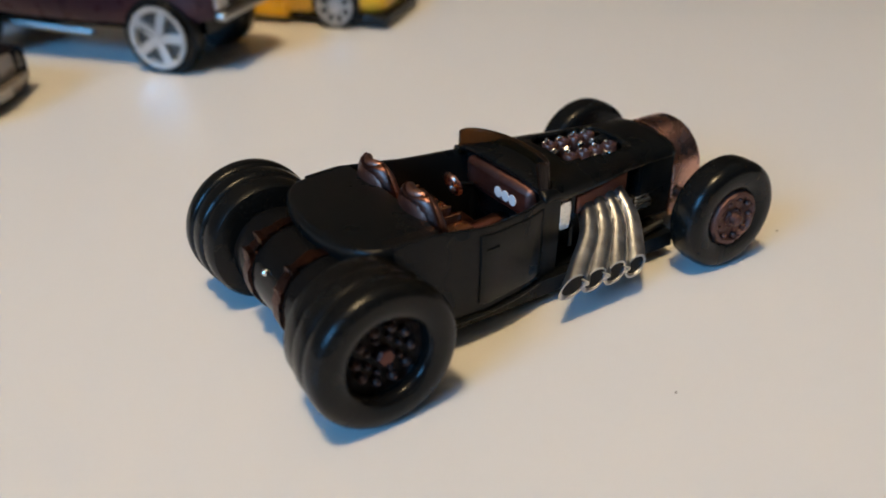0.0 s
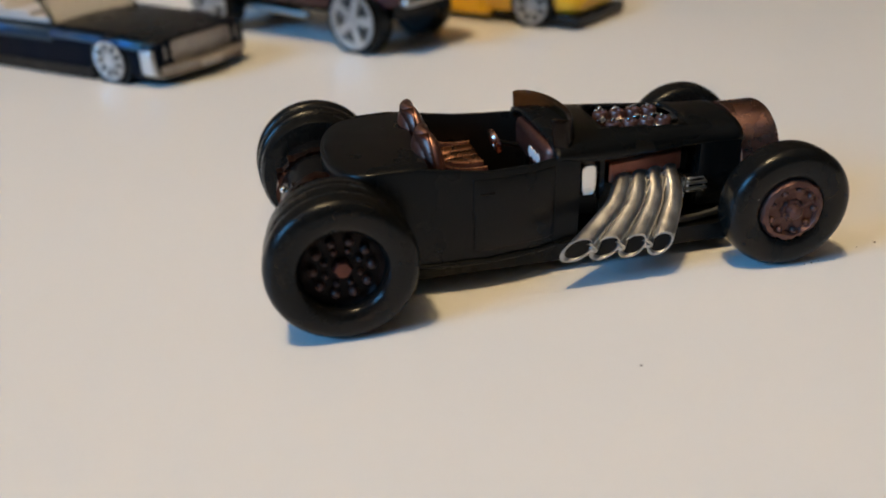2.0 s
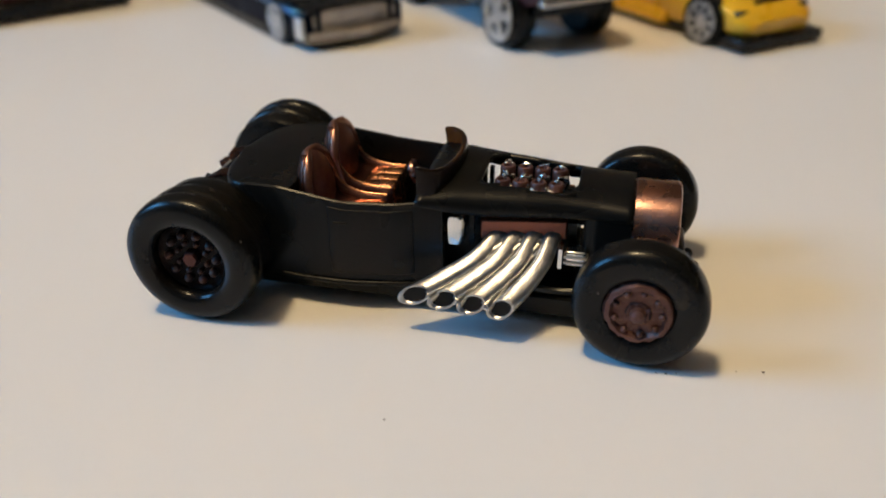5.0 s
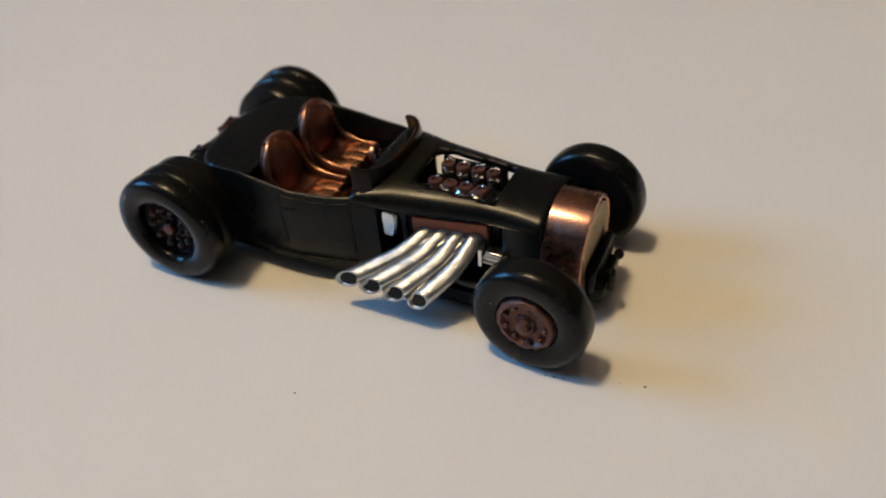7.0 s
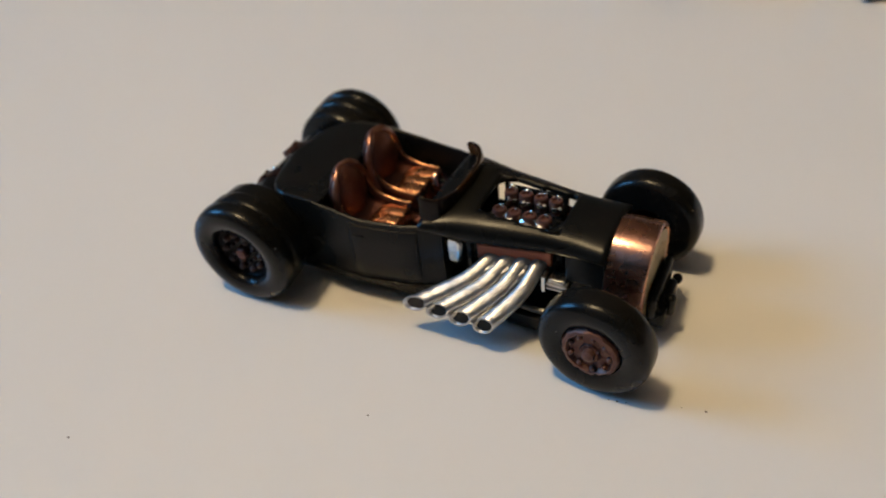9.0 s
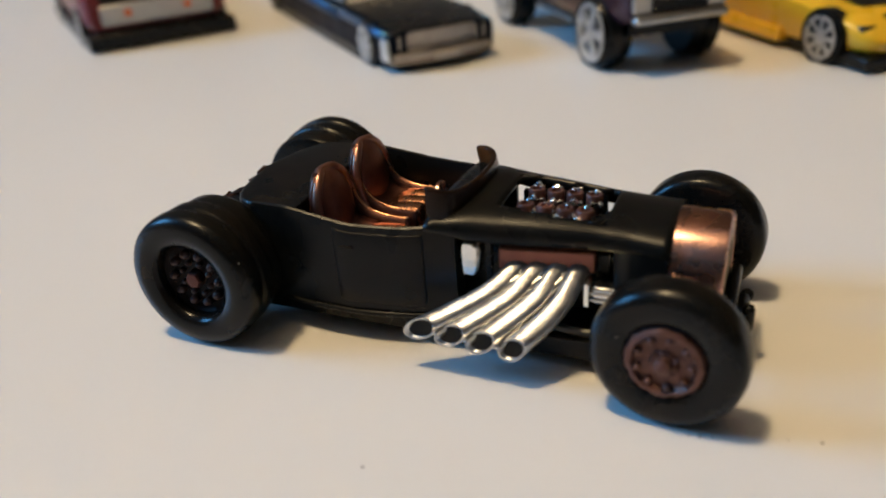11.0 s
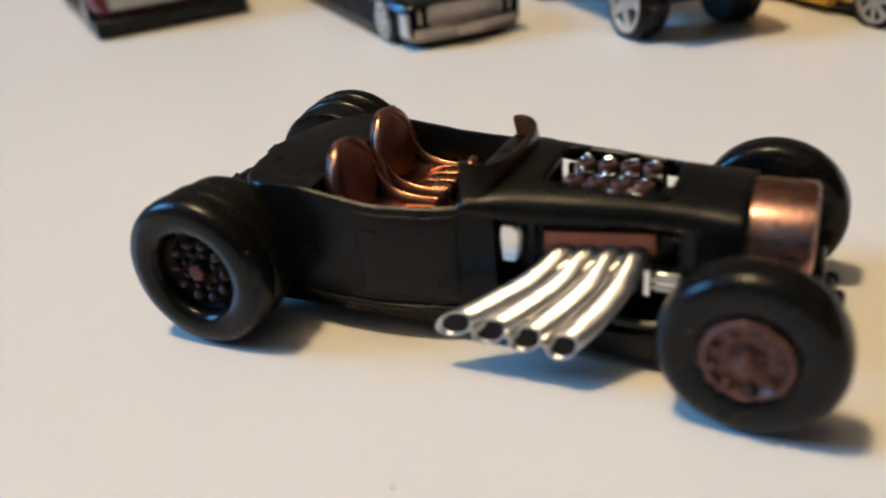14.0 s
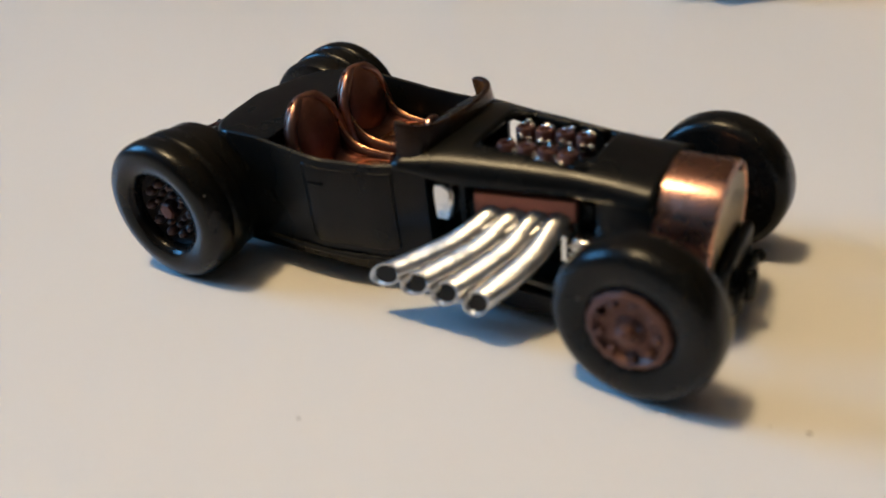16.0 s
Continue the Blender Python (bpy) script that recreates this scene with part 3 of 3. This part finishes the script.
# wheels
def rear_wheel(side, m):
    tyre_profile = [(4.7, -16.6), (4.85, -18.0), (5.3, -18.5), (6.7, -18.75), (7.6, -18.6), (8.15, -18.35), (8.5, -17.95), (8.68, -17.4), (8.75, -16.6), (8.74, -15.9), (8.58, -15.6), (8.4, -15.45), (8.38, -15.3), (8.52, -15.05), (8.6, -14.7), (8.58, -13.2), (8.45, -12.85), (8.2, -12.65), (8.18, -12.5), (8.24, -12.2), (8.25, -11.8), (8.2, -10.2), (7.8, -9.5), (6.8, -9.2), (3, -9.2)]
    hub = new("rear_wheel")
    hub.parent = rod
    hub.matrix_local = m
    f = 1 if side < 0 else -1
    part("tyre", lathe([(r, f * d) for r, d in tyre_profile], (0, 0, 0), "y", 56), BLACK_PLASTIC, hub, "wide black plastic tyre")
    rim = part("rim", lathe([(0, f * -16.5), (3.9, f * -16.3), (4.3, f * -16.5), (4.75, f * -16.9), (4.95, f * -18.0)], (0, 0, 0), "y", 40), RIM_COPPER, hub, "copper rim with round bolts, its shade painted in")
    part("hub_cap", lathe([(0, f * -17.8), (0.95, f * -17.7), (1.15, f * -17.4), (1.2, f * -16)], (0, 0, 0), "y", 6), DULL_COPPER, hub, "copper hub nut", smooth=20)
    part("rim_lip", lathe([(4.75, f * -17.3), (4.8, f * -17.9), (5.05, f * -18.3), (5.25, f * -18.5)], (0, 0, 0), "y", 48), GLOSS_BLACK, hub, "glossy black rim lip")
    for ring, (count, r, s) in enumerate(((10, 3.3, 0.6), (8, 2.1, 0.4))):
        for k in range(count):
            a = 2 * math.pi * (k + 0.5 * ring) / count
            part("rim_bolt", ball(r * math.cos(a), f * -16.8, r * math.sin(a), s, squash=(1, 1.3, 1)), BOLT_COPPER, rim)
    return hub


def front_wheel(side, m):
    prof = [(3.9, -15.4), (4.2, -16.2), (4.9, -16.55), (6.5, -16.65), (7.2, -16.4), (7.7, -15.9), (7.93, -15.2), (7.95, -13.4), (7.85, -12.6), (7.4, -12.0), (6.8, -11.8), (3, -11.8)]
    hub = new("front_wheel")
    hub.parent = rod
    hub.matrix_local = m
    f = 1 if side < 0 else -1
    part("tyre", lathe([(r, f * d) for r, d in prof], (0, 0, 0), "y", 56), BLACK_PLASTIC, hub, "black plastic tyre")
    disc = part("rim", lathe([(0, f * -16.5), (1.3, f * -16.5), (1.5, f * -16.2), (2.9, f * -16.2), (3.3, f * -16.8), (3.8, f * -16.7), (4.0, f * -16.2), (4.1, f * -14)], (0, 0, 0), "y", 44), DISC_COPPER, hub, "worn copper wheel disc")
    for v in disc.data.vertices:
        v.co += Vector([random.uniform(-0.13, 0.13) * MM for _ in range(3)])
    part("hub_cap", lathe([(0, f * -17.7), (0.5, f * -17.6), (0.85, f * -17.3), (1.0, f * -16)], (0, 0, 0), "y", 12), DISC_COPPER, hub)
    for k in range(9):
        a = 2 * math.pi * k / 9
        part("rim_bolt", ball(2.75 * math.cos(a), f * -16.45, 2.75 * math.sin(a), random.uniform(0.36, 0.46), squash=(1, 1.1, 1)), DISC_COPPER, disc)
    return hub


for side in (-1, 1):
    rear_wheel(side, mm(-27.9, 1.4 if side > 0 else -0.4, 8.69 if side > 0 else 8.75) @ Matrix.Scale(0.993 if side > 0 else 1.0, 4))
    front_wheel(side, mm(27.5 if side > 0 else 27.9, 0.5 if side > 0 else -0.4, 7.89 if side > 0 else 7.95) @ Matrix.Translation((0, side * 14.5 * MM, 0)) @ pose(0, 0, 0, 0, 0, -4) @ Matrix.Scale(0.993 if side > 0 else 1.0, 4) @ Matrix.Translation((0, (-side * 14.5 - (1.4 if side > 0 else 0)) * MM, 0)))
part("front_axle", tube([(28.4, -13, 7.95), (29.4, 0, 6.5), (28.4, 13, 7.95)], [0.9], 12, 16), BLACK, rod)
part("rear_axle", tube([(-28, -10, 8.75), (-28, 10.5, 8.75)], [1.2], 12, 4), BLACK, rod)

# tank behind the body with two copper straps
def tank_rows(y0, y1, grow):
    prof = []
    for a in np.linspace(-0.55 * math.pi, 0.62 * math.pi, 22):
        prof.append((-28.2 - (5.6 + grow) * math.cos(a), 9.0 + (5.6 + grow) * math.sin(a)))
    prof = [(-24.5, prof[0][1])] + prof + [(-23.5, prof[-1][1] + 0.5)]
    return [[(x, y, z) for x, z in prof] for y in (y0, y1)]


part("rear_tank", grid(tank_rows(-9.0, 9.0, 0), loop=True, caps=True), GLOSS_BLACK, rod, "glossy black rounded tank")
for y in (-4.3, 4.3):
    strap = grid([row for k in range(3) for row in tank_rows(y - 0.8 + 0.8 * k, y, 0.35)[:1]], loop=True, caps=True)
    for v in strap.verts:
        v.co += Vector([random.uniform(-0.14, 0.14) for _ in range(3)])
    part("tank_strap", strap, STRAP_COPPER, rod, "crinkled copper strap over the tank")
    clamp = box(-32.2, -31.0, y - 1.0, y + 1.0, 12.2, 13.8 if y < 0 else 14.1)
    box(-33.7, -32.6, y - 0.9, y + 0.9, 10.2, 11.7 if y < 0 else 12.6, clamp)
    bmesh.ops.subdivide_edges(clamp, edges=clamp.edges[:], cuts=1)
    for v in clamp.verts:
        v.co += Vector([random.uniform(-0.13, 0.13) for _ in range(3)])
    part("strap_clamp", clamp, STRAP_COPPER, rod, "lumpy copper clamp on the strap")
    part("strap_bolt", ball(-33.5, y - 0.5, 11.4, 0.4), STRAP_COPPER, rod)
part("tank_stud", ball(-33.2, 0, 11.7, 0.5), CHROME, rod, "small chrome stud")

# ---- behind the hot rod ----
GREY_BOARD = material("grey_beige_board", (0.28, 0.235, 0.175), 0.7, spread=0.05, scale=15, bump=0.05, bump_scale=600)
BROWN_WOOD = material("brown_wood", (0.20, 0.11, 0.055), 0.55, spread=0.25, scale=60, bump=0.1, bump_scale=500)
# one cruiser blue in three tones: shaded body, dim flank, painted fender highlight
BLUE = material("metallic_blue_paint", (0.0012, 0.004, 0.010), 0.45, 0.0, spread=0.15, scale=200, spec=0.05)
SHADED_BLUE = material("shaded_metallic_blue", (0.010, 0.045, 0.105), 0.33, 0.5, spread=0.25, scale=250, coat=0.2)
PALE_TRIM = material("pale_beige_trim", (0.50, 0.46, 0.42), 0.45, spread=0.08, scale=150, bump=0.1, bump_scale=800)
BLUE_HIGHLIGHT = material("highlit_metallic_blue", (0.022, 0.125, 0.29), 0.3, 0.7, spread=0.2, scale=250, coat=0.4)
WHEEL_SILVER = material("bright_silver_wheel", (0.60, 0.60, 0.59), 0.3, 0.7, spread=0.2, scale=300)
PURPLE = material("metallic_plum_paint", (0.045, 0.015, 0.021), 0.3, 0.2, spread=0.15, scale=200, coat=0.12, spec=0.25)
YELLOW = material("yellow_paint", (0.80, 0.45, 0.02), 0.3, spread=0.06, scale=200, coat=0.4)
RED = material("red_paint", (0.19, 0.010, 0.010), 0.3, spread=0.08, scale=200, coat=0.12, spec=0.3)
DARK_GLASS = material("dark_tinted_glass", (0.02, 0.02, 0.02), 0.08, spread=0.1)
BUMPER = material("tarnished_bumper_chrome", (0.36, 0.32, 0.28), 0.35, 0.7, spread=0.3, scale=200, bump=0.2, bump_scale=700)
PALE_GLASS = material("pale_clear_plastic", (0.72, 0.70, 0.66), 0.15, spread=0.03, transmission=0.35, ior=1.3)
ORANGE = material("orange_print", (0.75, 0.16, 0.03), 0.4, spread=0.05)
SILVER = material("silver_print", (0.50, 0.48, 0.45), 0.35, 0.6, spread=0.08)

board = thing("grey_board", mm(108, 219, 0, -5), "plain grey-beige board standing on edge on the table", "board")
bevel(part("panel", box(-308, 0, -9, 9, 0, 60), GREY_BOARD, board, smooth=0), 2)
post = thing("wooden_block", mm(118, 211, 0), "brown wooden block standing on the table", "block")
bevel(part("block", box(-8, 8, -8, 8, 0, 60), BROWN_WOOD, post, smooth=0), 1.5)
case = thing("black_case", mm(152, 176, 0, 12), "small black case with rounded edges on the table", "case")
bevel(part("shell", box(-24, 24, -17, 17, 0.4, 30), BLACK_PLASTIC, case, smooth=0), 3, 4)
part("lid_seam", box(-24.2, 24.2, -17.2, 17.2, 19, 19.6), GLOSS_BLACK, case, smooth=0)
bin_ = thing("dark_box", mm(-256, 318, 0, 5), "dark green-black box on the far side of the table", "box")
bevel(part("shell", box(-26, 26, -12, 12, 0, 30), BLACK, bin_, smooth=0), 2)


def car_wheel(parent, x, y, r, width, rim_mat, rim_r, spokes):
    """A wheel whose outer face looks to the side on which y lies."""
    f = 1 if y > 0 else -1
    w = new("wheel")
    w.parent = parent
    w.matrix_local = mm(x, y, r)
    part("tyre", lathe([(rim_r, f * -0.3), (rim_r + 0.5, 0), (r - 0.5, 0), (r, f * -0.8), (r, f * (1 - width)), (r - 0.8, f * -width), (1, f * -width)], (0, 0, 0), "y", 36), BLACK_PLASTIC, w)
    rim = part("rim", lathe([(0, f * -0.2), (rim_r * 0.22, f * -0.15), (rim_r * 0.26, f * -1.1), (rim_r * 0.8, f * -1.1), (rim_r * 0.84, f * -0.15), (rim_r, f * 0.0), (rim_r + 0.1, f * -0.7)], (0, 0, 0), "y", 36), rim_mat, w, "chrome rim")
    part("brake_disc", lathe([(rim_r * 0.27, f * -0.95), (rim_r * 0.79, f * -0.95)], (0, 0, 0), "y", 28), RIM_SILVER, w, "dark disc behind the spokes")
    for k in range(spokes):
        bm = box(rim_r * 0.2, rim_r * 0.88, -rim_r * 0.75 / spokes, rim_r * 0.75 / spokes, -0.4, 0.4)
        a = 2 * math.pi * k / spokes
        bmesh.ops.transform(bm, matrix=Euler((0, a, 0)).to_matrix().to_4x4() @ Matrix.Translation((0, f * -0.55, 0)) @ Euler((radians(90), 0, 0)).to_matrix().to_4x4(), verts=bm.verts)
        part("spoke", bm, rim_mat, rim)
    return w


def car_body(stations, crown=0.6, n=9):
    """A skin through stations (x, half width, bottom, shoulder, top)."""
    rows = []
    for x, w, z0, zs, z1 in stations:
        row = [(x, -w * 0.9, z0), (x, -w, z0 + 0.25 * (zs - z0)), (x, -w, zs - 0.6)]
        for u in np.linspace(-1, 1, n):
            row.append((x, u * w * 0.94, zs + (z1 - zs) * (1 - abs(u) ** 3)))
        row += [(x, w, zs - 0.6), (x, w, z0 + 0.25 * (zs - z0)), (x, w * 0.9, z0)]
        rows.append(row)
    return grid(rows, loop=True, caps=True)


def cabin(parent, base, roof, wb, wr, z0, z1, glass, roof_mat, pillar_mat, front_glass=None):
    """Windows, pillars and a roof over base (rear, front) and roof (rear, front)."""
    corners = lambda b, w, z: [(b[0], -w, z), (b[1], -w, z), (b[1], w, z), (b[0], w, z)]
    lo, hi = corners(base, wb, z0), corners(roof, wr, z1)
    for name, i, j in (("side_window", 0, 1), ("windscreen", 1, 2), ("side_window", 2, 3), ("rear_window", 3, 0)):
        bm = bmesh.new()
        bm.faces.new([bm.verts.new(p) for p in (lo[i], lo[j], hi[j], hi[i])])
        solid(part(name, bm, (front_glass or glass) if name == "windscreen" else glass, parent, smooth=0), 0.5)
    bm = grid([[(x, u * wr, z1 + 0.7 * (1 - u * u)) for u in np.linspace(-1.03, 1.03, 9)] for x in np.linspace(roof[0] - 0.4, roof[1] + 0.4, 6)])
    solid(part("roof", bm, roof_mat, parent), 0.7)
    for p, q in zip(lo, hi):
        part("pillar", tube([p, q], [0.55], 8, 4), pillar_mat, parent)
    mid = (roof[0] + roof[1]) / 2
    for e in (-1, 1):
        part("pillar", tube([(mid + 1, e * wb, z0), (mid, e * wr, z1)], [0.5], 8, 4), pillar_mat, parent)


# yellow sports car with a black hood panel
H = -49.5
car = thing("toy_sports_car", mm(35.5, 153, 0, H), "yellow toy sports car with a black hood panel", "toy car", "toy cars in a row")
part("body", car_body([(-36, 12, 5, 10, 11), (-34, 14, 3.5, 13, 14), (-16, 15, 3, 14, 14.8), (4, 15, 3, 13.6, 14.4), (18, 15, 3.8, 12.6, 13.6), (29, 14, 4.0, 10.8, 12), (34.5, 12, 4.0, 8.2, 9.2), (36.4, 9.5, 4.2, 6.6, 7.3)]), YELLOW, car)
part("hood_panel", grid([[(x, u * w, lerp_table(x, [(4, 14.85), (18, 14.05), (29, 12.4), (33, 10.4)]) - 0.35 * u * u) for u in np.linspace(-1, 1, 7)] for x, w in ((5, 8.5), (12, 8.5), (18, 8.2), (25, 7.4), (32, 5.2))]), BLACK, car, "black hood panel")
bevel(part("side_skirt", box(-16, 10, -15.8, -13, 2.0, 5.6), YELLOW, car), 0.6)
bevel(part("side_skirt", box(-16, 10, 13, 15.8, 2.0, 5.6), YELLOW, car), 0.6)
part("chassis", box(-34, 33, -12.8, 12.8, 1.2, 4), BLACK_PLASTIC, car, "black base plate")
bevel(part("front_splitter", box(26, 38.2, -14.0, 14.0, 0.7, 3.6), BLACK_PLASTIC, car, "black front splitter"), 0.5)
for e in (-1, 1):
    bevel(part("headlight", box(28.5, 33.5, e * 10.2 - 2.2, e * 10.2 + 2.2, 7.6, 9.6), DARK_GLASS, car, "long dark headlight"), 0.6)
    for x in (-23, 24):
        part("wheel_arch", lathe([(0, 0), (6.6, 0), (6.6, -e * 3)], (x, e * 15.1, 6.0), "y", 28), BLACK, car)
        car_wheel(car, x, e * 15.6, 5.9, 6, WHEEL_SILVER, 5.1, 8)
bevel(part("front_intake", box(33.4, 36.2, -5.5, 5.5, 3.2, 4.8), BLACK, car), 0.3)
cabin(car, (-20, 7), (-14, -3), 12.5, 9.5, 14.2, 21.5, DARK_GLASS, YELLOW, BLACK)

# raised plum muscle car on big chrome wheels
car = thing("toy_muscle_car", mm(-14.1, 139, 0, H), "dark plum raised toy car on big chrome wheels", "toy car", "toy cars in a row")
part("body", car_body([(-50, 12.5, 14, 19, 20), (-48, 14, 12, 22, 23), (-12, 14.6, 10.5, 23, 24), (8, 14.6, 10.5, 23, 24.4), (28, 14.2, 11, 21.8, 23.6), (34, 13.2, 12.5, 20.4, 21.6), (35.5, 12.4, 13, 19.4, 20)]), PURPLE, car)
part("chassis", box(-44, 32, -10.5, 10.5, 8.6, 12), BLACK_PLASTIC, car, "black underside")
for e in (-1, 1):
    part("axle_link", tube([(-32, e * 8, 7.5), (0, e * 9, 6.5)], [0.9], 8, 6), DULL_CHROME, car)
    for x in (-34, 22):
        part("wheel_arch", lathe([(0, 0), (9.0, 0), (9.0, -e * 3)], (x, e * 14.5, 8.4), "y", 28), BLACK, car)
        car_wheel(car, x, e * 15.6, 8.4, 7.5, WHEEL_SILVER, 7.1, 5)
    bevel(part("headlight", box(35, 36.4, e * 9.6 - 2.4, e * 9.6 + 2.4, 14.6, 18.2), SILVER, car, "square silver headlight"), 0.4)
part("grille", box(35, 36.0, -7, 7, 14.6, 18.2), BLACK, car)
bevel(part("front_bumper", box(35, 38.0, -12, 12, 12.2, 14.2), DULL_CHROME, car, "chrome front bumper"), 0.9, 3)
cabin(car, (-30, 6), (-17, -4), 12.6, 10, 23.8, 32, DARK_GLASS, PURPLE, BLACK)

# low blue cruiser with a black hood and chrome front
car = thing("toy_cruiser", mm(-82.8, 138.0, 0, -41.5) @ Matrix.Diagonal((1.05, 1.02, 1, 1)), "low metallic blue toy cruiser with black hood and chrome bumper", "toy car", "toy cars in a row")
part("body", car_body([(-78, 11.5, 7, 11, 11.6), (-76, 13.4, 5, 12.2, 12.8), (-52, 14.6, 1.6, 12.2, 12.8), (-28, 15, 0.9, 11.6, 12.2), (10, 15, 0.9, 11.2, 12), (38, 14.8, 0.9, 10.4, 11.2), (44, 14, 1.4, 9.6, 10.2)]), BLUE, car)
part("hood_panel", grid([[(x, u * 13, z - 0.5 * u * u) for u in np.linspace(-1, 1, 7)] for x, z in ((9, 12.5), (20, 12.25), (34, 11.75), (43.5, 10.6))]), BLACK, car, "matt black hood")
part("trunk_panel", grid([[(x, u * 12.6, z - 0.5 * u * u) for u in np.linspace(-1, 1, 7)] for x, z in ((-76, 13.1), (-52, 13.1), (-36, 12.7))]), BLACK, car, "matt black trunk lid")
for name, z0, z1, x0, mat, label in (("front_grille", 4.9, 10.0, 44.9, BUMPER, "tarnished silver grille"), ("front_bumper", 2.2, 4.9, 46.2, BUMPER, "tarnished silver front bumper")):
    rows = [[(x0 - 2.6 * abs(u) ** 2.5, u * 14.4, z) for u in np.linspace(-1, 1, 15)] for z in (z0, z0 + 0.4, (z0 + z1) / 2, z1 - 0.4, z1)]
    bevel(solid(part(name, grid(rows), mat, car, label), 1.6), 0.4)
for k in range(11):
    part("grille_bar", box(44.2, 45.0 - 2.6 * abs(k / 5.5 - 0.909) ** 2.5, -11.6 + 2.32 * k - 0.3, -11.6 + 2.32 * k + 0.3, 5.9, 9.1), BUMPER, car)
for e in (-1, 1):
    bevel(part("fender_tip", box(39.5, 43.4, e * 14.2 - 0.9, e * 14.2 + 0.9, 2.8, 8.6), WHEEL_SILVER, car), 0.6)
    # bands paint the fender's highlight and the flank's dimmer shade
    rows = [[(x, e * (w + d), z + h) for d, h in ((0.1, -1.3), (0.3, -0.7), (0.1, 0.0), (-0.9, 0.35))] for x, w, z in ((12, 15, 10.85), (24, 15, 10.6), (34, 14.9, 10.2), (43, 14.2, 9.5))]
    solid(part("fender_glint", grid(rows), BLUE_HIGHLIGHT, car, "blue highlight painted along the front fender"), 0.4, 0)
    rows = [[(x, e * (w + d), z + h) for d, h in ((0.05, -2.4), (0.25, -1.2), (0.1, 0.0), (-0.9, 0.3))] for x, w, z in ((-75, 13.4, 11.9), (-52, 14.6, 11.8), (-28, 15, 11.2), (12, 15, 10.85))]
    solid(part("shaded_flank", grid(rows), SHADED_BLUE, car, "metallic blue flank with its shade painted in"), 0.4, 0)
    part("side_sill", box(-48, 24, e * 14.6 - 0.6, e * 14.6 + 0.6, 0.3, 3.2), BLACK_PLASTIC, car, "black sill")
    for x in (-56, 30):
        part("wheel_arch", lathe([(0, 0), (6.2, 0), (6.2, -e * 3)], (x, e * 14.95, 5.0), "y", 28), BLACK, car)
        car_wheel(car, x, e * 15.5, 5.4, 5, WHEEL_SILVER if x > 0 else RIM_SILVER, 4.6, 9)
bevel(part("cockpit_trim", box(-36, 9, -11.4, 11.4, 11.0, 12.7), PALE_TRIM, car, "pale beige cockpit trim"), 0.5)
for x in (-29, -8):
    rows = [[(x - 3.0 * h, u * 11.2, 12.4 + 2.4 * h) for u in np.linspace(-1, 1, 9)] for h in (0, 0.5, 0.9, 1.0)]
    bevel(solid(part("seat_back", grid(rows), PALE_TRIM, car, "pale bench seat back"), 1.8, 0), 0.5)
    bevel(part("bench", box(x, x + 8, -11, 11, 12.4, 13.8), PALE_TRIM, car, "pale bench seat"), 0.6)
frame_bm = tube([(11, -12.6, 11.6), (6.4, -11.4, 16.6), (5.6, -10.2, 17.4), (5.6, 10.2, 17.4), (6.4, 11.4, 16.6), (11, 12.6, 11.6)], [0.6], 8, 40)
part("windscreen_frame", frame_bm, BLACK, car, "thin black windscreen frame")
screen_bm = bmesh.new()
screen_bm.faces.new([screen_bm.verts.new(p) for p in ((10.7, -12.2, 11.9), (10.7, 12.2, 11.9), (5.9, 10.4, 17.1), (5.9, -10.4, 17.1))])
solid(part("windscreen", screen_bm, PALE_GLASS, car, "clear plastic windscreen", smooth=0), 0.4)

bevel(part("licence_plate", box(46.0, 46.9, -3.2, 3.2, 2.6, 4.4), PALE_TRIM, car, "blank pale number plate"), 0.2)

# red pickup seen from its nose
car = thing("toy_pickup", mm(-176.4, 140.2, 0, -37), "red toy pickup with silver nose panel on black base", "toy car", "toy cars in a row")
part("body", car_body([(-38, 19.5, 6, 15, 15.8), (-36, 21.5, 5, 17.4, 18), (0, 22, 5, 18.2, 19), (27, 22, 5, 17.6, 18.4), (33, 21.5, 5.5, 16.9, 17.4), (35, 20, 6, 16.2, 16.7)]), RED, car)
bevel(part("chassis", box(-38, 39.5, -22.4, 22.4, 0.6, 5.2), BLACK_PLASTIC, car, "black base plate"), 0.6)
bevel(part("grille", box(34, 35.6, -16.5, 16.5, 13.6, 16.6), BLACK_PLASTIC, car, "black grille"), 0.3)
bevel(part("nose_panel", box(34.4, 36.2, -17, 17, 7.0, 13.2), SILVER, car, "silver nose panel"), 0.5)
for e in (-1, 1):
    part("marker_lamp", lathe([(0, 36.8), (1.2, 36.6), (1.3, 36.0)], (0, e * 9.0, 10.4), "x", 16), ORANGE, car, "orange marker lamp")
    for x in (-22, 24):
        car_wheel(car, x, e * 22.6, 6.0, 5, DULL_CHROME, 4.2, 5)
cabin(car, (-8, 16), (-3, 8), 18.5, 15.5, 18.6, 27, DARK_GLASS, RED, BLACK)

# dust on the table
for x, y, r in ((1.57, -31.9, 0.13), (43.0, -14.2, 0.16), (-35.5, -51.3, 0.15), (30.7, -17.0, 0.10), (31.8, -16.9, 0.13), (33.0, -16.6, 0.09), (39.9, -14.7, 0.08)):
    speck = part("dust_speck", ball(0, 0, 0, r, squash=(1.3, 1, 0.5)), SPECK)
    speck.matrix_world = mm(x, y, r * 0.5)
    tagged(speck, "tiny dark dust speck on the white table", "speck", "specks on the table")
